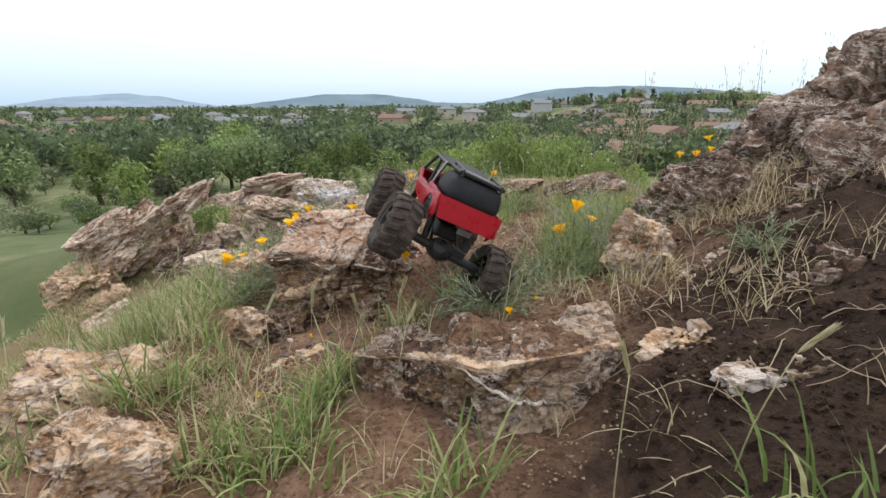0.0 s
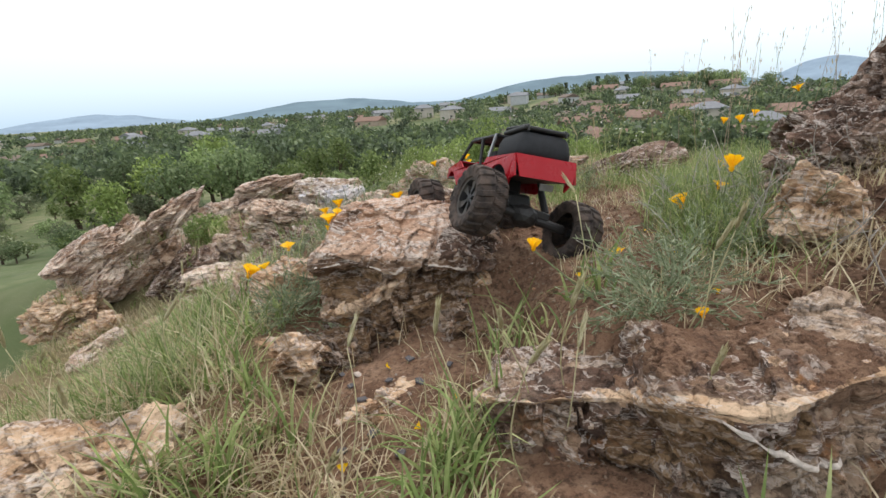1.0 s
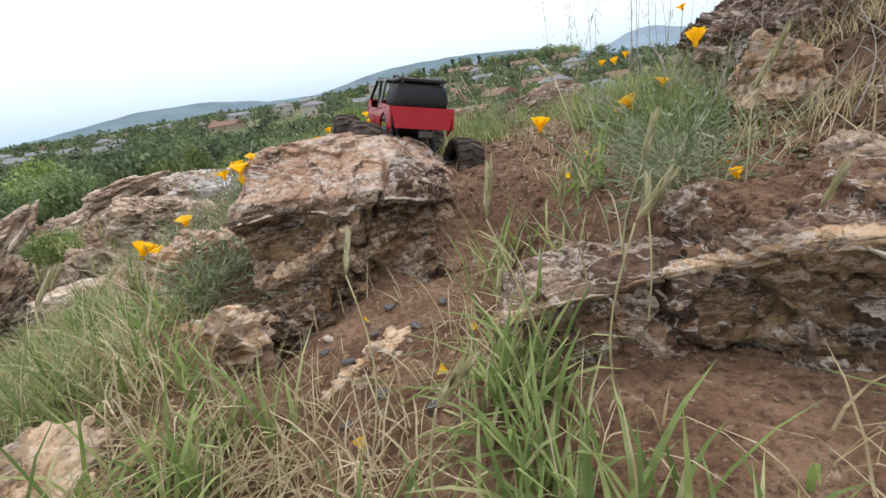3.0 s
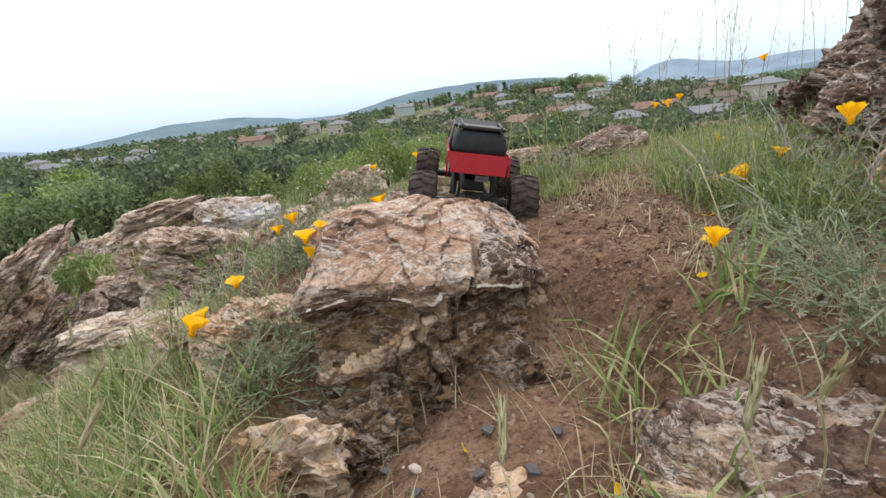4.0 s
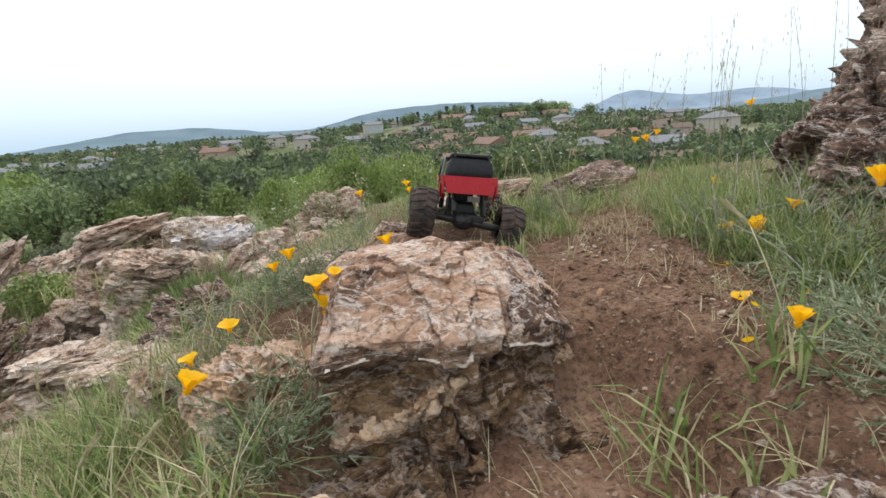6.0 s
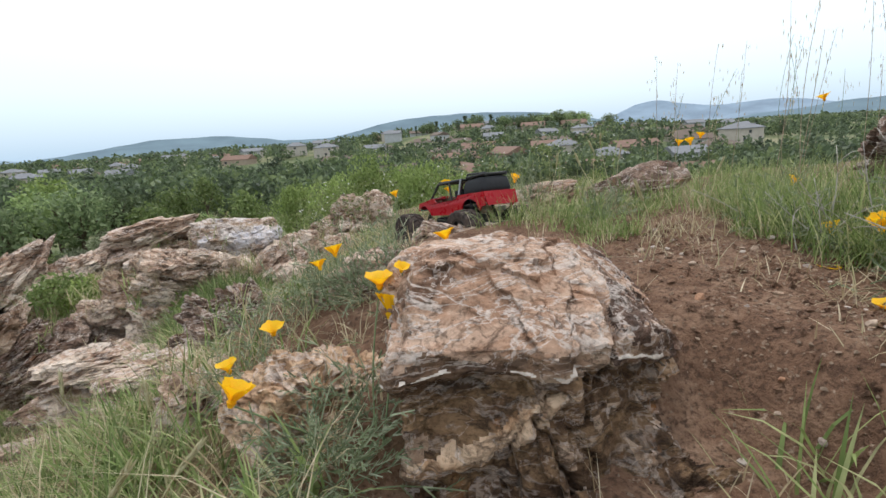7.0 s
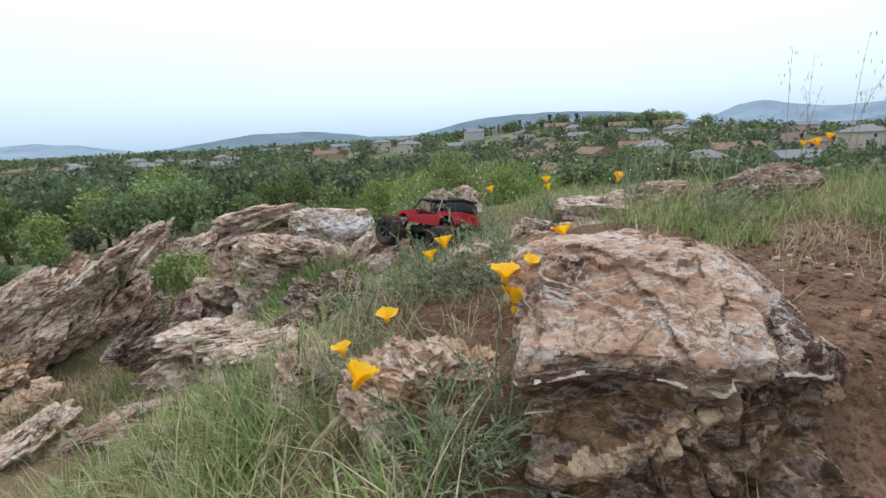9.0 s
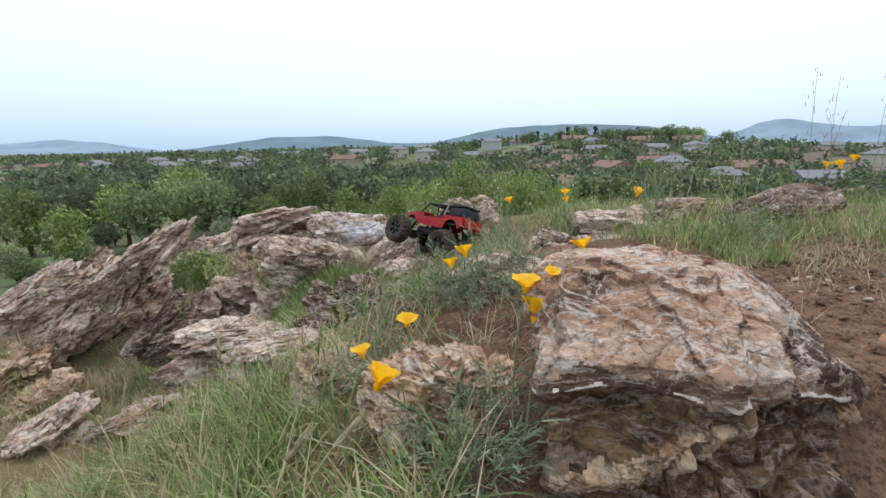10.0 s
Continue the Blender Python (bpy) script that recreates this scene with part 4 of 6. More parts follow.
def tree_kind(name, seed, n, lobes, wide, high, base, leaf, size, droop):
    rng = np.random.default_rng(seed)
    pts, lobe = crown_points(rng, n, lobes, wide, high, base)
    v, f = leaf_cards(pts, size, rng, droop)
    crown = mesh_of("crown", v, f, leaf)
    bm = bmesh.new()
    fork = Vector((0.01, 0.0, base + 0.12))
    add_rod(bm, (0, 0, -0.04), fork, 0.035, 0.022, 9)
    for p in lobe[:7]:
        add_rod(bm, fork * 0.96, Vector(p), 0.017, 0.004, 6)
    trunk = bpy.data.meshes.new("trunk")
    bm.to_mesh(trunk)
    bm.free()
    trunk.materials.append(BARK)
    return name, trunk, crown


KINDS = {
    "willow": [tree_kind("willow_tree", 50 + i, 5600, 17, 0.46, 0.40, 0.12, LEAF_WILLOW, 0.0165, 0.8) for i in range(3)],
    "oak": [tree_kind("oak_tree", 60 + i, 1300, 20, 0.52, 0.40, 0.08, LEAF_OAK, 0.029, 0.1) for i in range(4)],
    "fresh": [tree_kind("leafy_tree", 70 + i, 1400, 18, 0.48, 0.42, 0.08, LEAF_FRESH, 0.027, 0.2) for i in range(2)],
    "shrub": [tree_kind("shrub", 80 + i, 1000, 14, 0.62, 0.42, 0.03, LEAF_SHRUB, 0.034, 0.0) for i in range(3)],
    "cypress": [tree_kind("cypress_tree", 90 + i, 420, 14, 0.13, 0.46, 0.06, LEAF_WOODS, 0.044, -0.4) for i in range(2)],
}
TREE_LABEL = {"willow": "bright green drooping willow tree on the slope", "oak": "dark green spreading oak tree on the slope", "fresh": "fresh yellow-green leafy tree on the slope",
              "shrub": "grey-green shrub on the grassy slope", "cypress": "tall narrow dark cypress tree"}


def tree(kind, x, y, height, wide=1.0, seed=0, top=None):
    """top: the height angle, in degrees, that the crown reaches, seen from the hilltop."""
    if top is not None:
        height = 0.6 + math.tan(radians(top)) * math.hypot(x, y) - gz(x, y)
    name, trunk, crown = KINDS[kind][seed % len(KINDS[kind])]
    ob = new(name)
    ob.matrix_basis = Matrix.LocRotScale((x, y, gz(x, y) - 0.02 * height), Euler((0, 0, seed * 2.4)), (height * wide, height * wide, height))
    part("trunk", trunk, BARK, ob)
    part("crown", crown, LEAF_OAK, ob)
    tagged(ob, TREE_LABEL[kind], "shrub" if kind == "shrub" else "tree", kind + " trees")


def polar(az, r):
    return r * math.sin(radians(az)), r * math.cos(radians(az))


def make_trees():
    rng = random.Random(3)
    for az, r, top, w in ((3.4, 49, -1.4, 0.70), (7.2, 45, 0.0, 0.80), (10.4, 50, -0.6, 0.6), (13.6, 43, -0.1, 0.84), (17.4, 48, -2.2, 0.62), (-1.0, 56, -2.0, 0.7)):
        tree("willow", *polar(az, r), 8, w, int(az * 10) % 7, top)
    for az, r, top, w in ((-23, 84, -0.6, 0.9), (-20.5, 80, -0.4, 0.9), (-26, 78, -1.6, 0.9), (-30, 90, -1.4, 1.0), (-17.6, 88, -1.2, 0.9), (-41, 92, -2.0, 1.0)):
        tree("oak", *polar(az, r), 8, w, int(az * 7) % 11, top)
    for az, r, top in ((-22, 96, 0.0), (-27.5, 84, -1.2), (-35, 88, -1.8), (21, 74, -4.2), (27.5, 180, -1.0), (33, 110, -4.0), (-12, 80, -2.2), (-6, 70, -3.0), (-9.5, 120, -1.6), (-32, 60, -3.6), (-15, 62, -3.4)):
        tree("fresh", *polar(az, r), 8, 0.9, int(az * 3) % 5, top)
    for i in range(44):
        az, r = rng.uniform(19, 32) if i < 26 else rng.uniform(6, 36), rng.uniform(400, 480)
        tree(rng.choice(("oak", "cypress", "oak")), *polar(az, r), rng.uniform(11, 18), 1.0, i + 5)
    for i in range(150):
        r = 56 * (170 / 56) ** rng.random()
        az = rng.uniform(-52, -5)
        tree(rng.choice(("shrub", "oak", "oak", "fresh", "shrub")), *polar(az, r), rng.uniform(1.6, 3.4) * (0.6 + r / 105), rng.uniform(0.9, 1.3), i)
    for i in range(30):
        az, r = rng.uniform(-6, 42), rng.uniform(60, 140)
        tree(rng.choice(("oak", "fresh", "oak", "shrub")), *polar(az, r), rng.uniform(2.5, 4.5), 1.1, i + 3)
    for i in range(40):
        az, r = rng.uniform(16, 46), rng.uniform(150, 400)
        tree("cypress", *polar(az, r), rng.uniform(5, 10), 0.9, i)


make_trees()


WALLS = [plain_material("stucco_" + n, c, 0.9, 0.2, 0.10, 0.5) for n, c in (("cream", (0.44, 0.40, 0.35)), ("grey", (0.42, 0.43, 0.44)), ("tan", (0.36, 0.29, 0.23)))]
ROOFS = [plain_material("roof_" + n, c, 0.85, 0.2, 0.2, 0.8) for n, c in (("brown", (0.15, 0.115, 0.095)), ("grey", (0.20, 0.205, 0.22)), ("red", (0.21, 0.135, 0.105)))]
PANE = plain_material("dark_window", (0.04, 0.05, 0.06), 0.15, 0.5, 0.1, 1.0)


def house_kind(w, d, h, wall, roof, gable):
    bm = bmesh.new()
    add_box(bm, (w, d, h + 6), pose(0, 0, (h - 6) / 2))
    walls = bpy.data.meshes.new("wall")
    bm.to_mesh(walls)
    bm.free()
    walls.materials.append(wall)
    e, t = 0.5, 0.0 if gable else d * 0.5
    a = [(-w / 2 - e, -d / 2 - e, h), (w / 2 + e, -d / 2 - e, h), (w / 2 + e, d / 2 + e, h), (-w / 2 - e, d / 2 + e, h)]
    lip = [(x, y, h - 0.25) for x, y, z in a]
    top = [(-w / 2 - e + t, 0, h + d * 0.24), (w / 2 + e - t, 0, h + d * 0.24)]
    rf = mesh_of("roof", np.array(a + lip + top), [(0, 1, 9, 8), (2, 3, 8, 9), (1, 2, 9), (3, 0, 8), (0, 4, 5, 1), (1, 5, 6, 2), (2, 6, 7, 3), (3, 7, 4, 0), (4, 7, 6, 5)], roof)
    panes = []
    for x in np.linspace(-w * 0.34, w * 0.34, 4):
        for z in (1.5,) if h < 4 else (1.5, 4.3):
            panes.append((x, -d / 2 - 0.02, z))
    return walls, rf, panes


HOUSES = [house_kind(15, 10, 3.0, WALLS[0], ROOFS[0], False), house_kind(12, 9, 5.6, WALLS[1], ROOFS[1], True), house_kind(18, 11, 3.2, WALLS[2], ROOFS[2], True),
          house_kind(13, 10, 5.8, WALLS[0], ROOFS[1], False), house_kind(16, 9, 3.0, WALLS[1], ROOFS[0], True)]
bm = bmesh.new()
add_box(bm, (1.5, 0.12, 1.2))
WINDOW = bpy.data.meshes.new("window")
bm.to_mesh(WINDOW)
bm.free()
WINDOW.materials.append(PANE)


HOUSE_SPOTS = []


def make_houses():
    rng = random.Random(12)
    spots = HOUSE_SPOTS
    while len(spots) < 150:
        az = rng.uniform(9, 50) if rng.random() < 0.74 else rng.uniform(-42, 9)
        r = 145 * (560 / 145) ** rng.random() if az > 9 else rng.uniform(260, 760)
        x, y = polar(az, r)
        if all((x - a) ** 2 + (y - b) ** 2 > (17 + 0.02 * r) ** 2 for a, b in spots):
            spots.append((x, y))
    for x, y in spots:
        walls, rf, panes = HOUSES[rng.randrange(len(HOUSES))]
        ob = new("house")
        ob.matrix_basis = pose(x, y, gz(x, y) + 0.2, 0, 0, rng.choice((0, 90, 25, -20, 160)) + rng.uniform(-8, 8))
        part("wall", walls, None, ob)
        part("roof", rf, None, ob)
        for p in panes[::2] if len(panes) < 5 else panes[::3]:
            part("window", WINDOW, None, ob).location = p
        tagged(ob, "distant suburban house with pale walls and a low roof", "house", "houses of the town")


make_houses()


def make_woods():
    """The far woods between the houses, past counting."""
    rng = np.random.default_rng(8)
    n = 10500
    az = rng.uniform(-55, 62, n)
    r = 120 * (2300 / 120) ** rng.uniform(0, 1, n) ** 0.9
    x, y = r * np.sin(np.radians(az)), r * np.cos(np.radians(az))
    h = rng.uniform(4.0, 9.0, n) * np.where(r > 500, 1.25, 1.0)
    keep = vnoise(np.stack([x * 0.012, y * 0.012, 0 * x], -1), 3) > np.where((az > 9) & (r < 420), -0.45, np.where(az > 4, -0.6, -0.45))
    # no tree grows through a house
    for a, b in HOUSE_SPOTS:
        keep &= np.hypot(x - a, y - b) > 9
    x, y, h, r = x[keep], y[keep], h[keep], r[keep]
    z = ground_z(x, y)
    vs, fs, k = [], [], 0
    for lo, hi, cards in ((0, 260, 78), (260, 600, 34), (600, 9000, 13)):
        m = (r >= lo) & (r < hi)
        c = np.stack([x[m], y[m], z[m] + h[m] * 0.55], -1)
        d = rng.normal(size=(m.sum(), cards, 3))
        d /= np.linalg.norm(d, axis=2)[..., None]
        p = c[:, None] + d * h[m][:, None, None] * np.array([0.42, 0.42, 0.46]) * rng.uniform(0.5, 1.1, (m.sum(), cards, 1))
        size = np.repeat(h[m], cards)[:, None] * 0.80 / math.sqrt(cards)
        v, f = leaf_cards(p.reshape(-1, 3), size, rng)
        vs.append(v), fs.append(f + k)
        k += len(v)
    ob = new("far_woods", mesh_of("far_woods", np.concatenate(vs), np.concatenate(fs), LEAF_WOODS))
    tagged(ob, "dark green woods between distant houses", "woods", kind="stuff")


make_woods()

# ---- grass and weeds ----
GRASS = leaf_material("green_grass", (0.0, (0.13, 0.19, 0.055)), (0.45, (0.26, 0.345, 0.11)), (0.75, (0.42, 0.48, 0.20)), (1.0, (0.62, 0.57, 0.34)), through=0.42)
STRAW = leaf_material("dry_grass", (0.0, (0.34, 0.25, 0.14)), (0.4, (0.56, 0.46, 0.29)), (0.75, (0.74, 0.65, 0.47)), (1.0, (0.40, 0.40, 0.19)), through=0.38)
SAGE = leaf_material("grey_leaf", (0.0, (0.14, 0.18, 0.095)), (0.5, (0.25, 0.30, 0.165)), (1.0, (0.48, 0.51, 0.37)), through=0.25)
WEED = leaf_material("weed_leaf", (0.0, (0.13, 0.17, 0.06)), (0.5, (0.22, 0.27, 0.10)), (1.0, (0.36, 0.38, 0.18)), through=0.35)
HEAD = leaf_material("grass_head", (0.0, (0.44, 0.40, 0.22)), (0.5, (0.60, 0.55, 0.34)), (1.0, (0.74, 0.68, 0.48)), through=0.35)


def blades(base, height, lean, width, rng, bend=0.6, segs=3):
    """Tapered curved blades standing at the base points: 2 * segs - 1 triangles each."""
    n = len(base)
    h = np.asarray(height) * np.ones(n)
    az = rng.uniform(0, 2 * math.pi, n)
    d = np.stack([np.cos(az), np.sin(az), 0 * az], -1)
    s = np.stack([-np.sin(az + rng.normal(0, 0.6, n)), np.cos(az), 0 * az], -1)
    s /= np.linalg.norm(s, axis=1)[:, None]
    tilt = np.abs(rng.normal(0, lean, n))
    curve = rng.uniform(0.1, 1.0, n) * bend
    w = np.asarray(width) * rng.uniform(0.6, 1.3, n)
    rows = []
    for k in range(segs + 1):
        u = k / segs
        ang = tilt + curve * u
        out = np.sin(ang) * h * u
        up = np.cos(ang) * h * u
        p = base + d * out[:, None] + np.array([0, 0, 1]) * up[:, None]
        ww = (w * (1 - 0.75 * u ** 1.5))[:, None] * 0.5
        rows += [p - s * ww, p + s * ww] if k < segs else [p]
    v = np.stack(rows, 1)
    m = v.shape[1]
    f = []
    for k in range(segs):
        a = 2 * k
        f += [(a, a + 1, a + 2)] if k == segs - 1 else [(a, a + 1, a + 3), (a, a + 3, a + 2)]
    f = (np.arange(n)[:, None, None] * m + np.array(f)[None]).reshape(-1, 3)
    return v.reshape(-1, 3), f


def scatter(patches, rng):
    """Points on the ground from patches: x, y, radius x, radius y, count; gathered into tufts."""
    out = []
    for x, y, rx, ry, n in patches:
        tufts = max(4, n // 13)
        c = rng.normal(size=(tufts, 2)) * 0.5 * np.array([rx, ry]) + np.array([x, y])
        p = c[rng.integers(0, tufts, n)] + rng.normal(size=(n, 2)) * 0.026
        out.append(np.c_[p, ground_z(p[:, 0], p[:, 1]) - 0.004])
    return np.concatenate(out)


def on_trail(p):
    """How far the trodden trail keeps a point bare."""
    mid = 0.16 + 0.30 * sstep(1.2, 2.8, p[:, 1]) + 0.08 * np.sin(p[:, 1] * 3)
    near_foot = (np.hypot((p[:, 0] + 0.32) / 0.36, (p[:, 1] - 1.45) / 0.22) < 1)
    return (np.abs(p[:, 0] - mid) < 0.17 - 0.10 * sstep(2.2, 2.8, p[:, 1])) & (p[:, 1] > 1.0) & (p[:, 1] < 3.2) | near_foot


def grass_object(name, label, patches, height, lean, width, mat, seed, bend=0.7, bare=True, gaps=-0.25, on_rocks=0, clear=1.0):
    rng = np.random.default_rng(seed)
    p = scatter(patches, rng)
    if bare:
        p = p[~on_trail(p)]
    for x, y, r, z in FOOTPRINTS:
        p = p[np.hypot(p[:, 0] - x, p[:, 1] - y) > r * clear * (0.75 + 0.25 * rng.random(len(p)))]
    if on_rocks:
        # tufts rooted in the clefts on top of the rocks
        r = np.array([FOOTPRINTS[i] for i in rng.integers(1, len(FOOTPRINTS), on_rocks)])
        r = r[(r[:, 0] < -0.4) & (r[:, 1] > 2.0)]
        a, u = rng.uniform(0, 6.283, len(r)), rng.uniform(0.2, 1.0, len(r))
        c = np.c_[r[:, 0] + np.cos(a) * u * r[:, 2], r[:, 1] + np.sin(a) * u * r[:, 2], r[:, 3] - 0.05 - 0.75 * u ** 2 * r[:, 2]]
        p = np.concatenate([p, np.repeat(c, 16, 0) + rng.normal(size=(16 * len(c), 3)) * np.array([0.03, 0.03, 0.01])])
    p = p[vnoise(np.c_[p[:, :2] * 3.2, 0 * p[:, 0]], 17) + 0.5 * vnoise(np.c_[p[:, :2] * 9.0, 0 * p[:, 0]], 18) > gaps]
    v, f = blades(p, height * rng.uniform(0.45, 1.25, len(p)), lean, width, rng, bend)
    tagged(new(name, mesh_of(name, v, f, mat)), label, "grass", kind="stuff")


def make_grass():
    LEFT = [(-1.15, 1.9, 0.8, 0.8, 5200), (-1.6, 2.7, 0.9, 0.7, 4200), (-1.0, 1.35, 0.5, 0.4, 2300), (-0.72, 1.08, 0.26, 0.22, 500), (-1.0, 2.9, 0.35, 0.4, 1800), (-2.2, 3.4, 1.0, 0.7, 3200), (-2.9, 4.0, 0.7, 0.5, 1600), (-0.85, 0.75, 0.3, 0.3, 260)]
    grass_object("meadow_grass", "long green grass on the hillside", [(x, y, a, b, int(n * 0.46)) for x, y, a, b, n in LEFT], 0.115, 0.45, 0.0055, GRASS, 1, 0.8, True, -0.12, 480)
    grass_object("dry_grass", "dry straw-coloured grass among the green", [(x, y, a * 1.1, b * 1.1, int(n * 0.95)) for x, y, a, b, n in LEFT] + [(-0.45, 0.95, 0.25, 0.2, 330), (-0.35, 1.1, 0.35, 0.25, 240), (0.15, 1.25, 0.25, 0.12, 260), (0.2, 0.9, 0.5, 0.5, 350), (-1.2, 3.9, 0.8, 0.5, 2500), (-0.2, 2.9, 0.5, 0.5, 1800), (0.9, 2.2, 0.4, 0.6, 1500)],
                 0.105, 0.85, 0.0028, STRAW, 2, 1.0, True, -0.6, 620)
    FRONT = [(-0.24, 0.80, 0.06, 0.05, 60), (-0.34, 0.78, 0.07, 0.05, 60), (-0.46, 0.86, 0.10, 0.08, 90), (0.04, 0.72, 0.05, 0.04, 30), (-0.26, 0.99, 0.06, 0.05, 110), (-0.28, 0.90, 0.05, 0.04, 60), (-0.22, 1.05, 0.05, 0.04, 50), (-0.58, 1.00, 0.14, 0.12, 100), (-0.52, 1.14, 0.14, 0.10, 100), (-0.03, 0.66, 0.05, 0.04, 34), (0.44, 0.50, 0.06, 0.05, 40), (-0.10, 1.20, 0.05, 0.04, 26), (-0.08, 1.36, 0.06, 0.04, 36), (0.02, 1.30, 0.05, 0.04, 30)]
    grass_object("broad_grass", "broad-bladed fresh green grass clumps", FRONT, 0.125, 0.50, 0.0060, GRASS, 3, 0.8, False)
    RIGHT = [(0.46, 1.62, 0.10, 0.14, 700), (0.58, 1.90, 0.12, 0.18, 1000), (0.76, 2.15, 0.14, 0.16, 800), (0.62, 1.85, 0.20, 0.28, 900), (0.85, 2.35, 0.20, 0.26, 1200), (1.2, 2.5, 0.3, 0.35, 1700), (0.44, 1.48, 0.14, 0.18, 400), (1.45, 2.8, 0.4, 0.4, 1500), (0.22, 2.78, 0.22, 0.22, 500), (0.05, 2.55, 0.15, 0.12, 350), (0.30, 2.40, 0.10, 0.12, 160), (0.75, 2.72, 0.2, 0.15, 500)]
    grass_object("bank_grass", "tall green grass beside the trail", RIGHT, 0.135, 0.42, 0.0028, GRASS, 4, 0.8, True, -0.5)
    BROW = [(-0.2, 5.0, 1.4, 0.4, 700), (-1.0, 5.2, 1.2, 0.4, 700), (1.3, 3.7, 1.0, 0.5, 1300), (-2.6, 5.6, 1.6, 0.6, 900), (0.3, 3.8, 0.7, 0.3, 700)]
    grass_object("brow_grass", "tall pale green grass along the brow of the hill", BROW, 0.105, 0.40, 0.0042, GRASS, 5, 0.7)
    grass_object("hollow_grass", "short bright green grass in the rock hollow", [(-1.05, 3.30, 0.24, 0.30, 4200), (-0.95, 2.95, 0.16, 0.16, 900), (-1.45, 4.45, 0.25, 0.25, 900), (-1.75, 4.25, 0.22, 0.2, 1400)], 0.13, 0.55, 0.006, LEAF_FRESH, 6, 0.8, False, -9, 0, 0.0)
    grass_object("slope_grass", "mixed green and dry grass beside the poppies", [(-0.98, 1.80, 0.26, 0.26, 800), (-0.82, 1.50, 0.2, 0.2, 450), (-1.25, 2.15, 0.3, 0.25, 600), (-2.2, 3.95, 0.25, 0.2, 900), (-1.75, 3.3, 0.3, 0.25, 900), (-1.3, 2.7, 0.25, 0.2, 500)], 0.125, 0.6, 0.0045, GRASS, 7, 0.9, True, -9, 0, 0.5)
    grass_object("cleft_grass", "dry pale grass in the clefts of the outcrop", [(-1.4, 3.6, 0.35, 0.35, 1500), (-2.0, 4.0, 0.4, 0.3, 1200), (-1.2, 4.1, 0.3, 0.3, 900), (-2.7, 3.9, 0.4, 0.3, 900)], 0.15, 0.6, 0.0040, STRAW, 8, 0.9, False, -9, 120, 0.0)
    TALL = [(-1.1, 1.7, 0.5, 0.4, 260), (-0.9, 1.3, 0.3, 0.3, 150), (-1.5, 2.3, 0.5, 0.4, 220), (-1.9, 3.2, 0.5, 0.4, 160), (-0.95, 2.1, 0.2, 0.2, 60)]
    grass_object("tall_straw", "tall dry grass stalks over the green slope", TALL, 0.19, 0.35, 0.0026, STRAW, 14, 0.8, True, -9)
    grass_object("tall_grass", "tall dark green grass stalks on the slope", [(x, y, a * 0.8, b * 0.8, int(n * 1.4)) for x, y, a, b, n in TALL], 0.165, 0.40, 0.0036, WEED, 15, 0.9, True, -9)
    TRAIL = [(0.26, 2.30, 0.10, 0.20, 420), (0.34, 2.62, 0.22, 0.20, 600), (0.10, 2.95, 0.25, 0.15, 500), (0.60, 2.62, 0.12, 0.15, 300), (0.02, 2.05, 0.05, 0.08, 90)]
    grass_object("trail_grass", "thin green grass creeping over the trail", TRAIL, 0.085, 0.55, 0.0035, GRASS, 9, 0.8, False, -9, 0, 0.6)
    grass_object("brow_tufts", "mixed green grass over the far brow", [(-0.45, 3.35, 0.3, 0.25, 900), (-0.1, 3.6, 0.4, 0.3, 1300), (-0.35, 4.4, 0.4, 0.3, 1000), (0.5, 3.5, 0.4, 0.25, 1000), (0.3, 4.2, 0.5, 0.3, 900)], 0.10, 0.5, 0.0035, GRASS, 11, 0.8, False, -0.6, 0, 0.7)
    grass_object("brow_straw", "dry pale grass over the far brow", [(-0.45, 3.4, 0.35, 0.3, 900), (0.0, 3.7, 0.5, 0.35, 1300), (-0.3, 4.4, 0.5, 0.4, 1000), (0.7, 3.5, 0.5, 0.3, 1000), (0.9, 2.6, 0.3, 0.3, 500), (0.55, 1.8, 0.15, 0.3, 300)], 0.11, 0.7, 0.0026, STRAW, 12, 0.8, False, -0.7, 0, 0.7)
    grass_object("bank_straw", "dry grass hanging over the earth bank", [(0.85, 1.45, 0.16, 0.14, 420), (1.0, 1.7, 0.2, 0.2, 420), (0.72, 1.05, 0.16, 0.14, 220), (0.55, 1.25, 0.1, 0.1, 160), (1.1, 1.25, 0.2, 0.2, 300)], 0.10, 0.7, 0.0024, STRAW, 13, 0.9, False, -9, 0, 0.3)
    grass_object("trail_straw", "dry straw lying over the trail", [(x, y, a * 1.4, b * 1.2, n // 2) for x, y, a, b, n in TRAIL] + [(0.2, 1.7, 0.2, 0.4, 220), (-0.35, 1.35, 0.3, 0.12, 160), (0.15, 1.25, 0.25, 0.14, 420), (0.32, 1.5, 0.16, 0.15, 300), (0.48, 2.1, 0.15, 0.2, 260), (-0.3, 1.12, 0.25, 0.15, 160)], 0.07, 1.25, 0.0022, STRAW, 10, 0.5, False, -9, 0, 0.6)


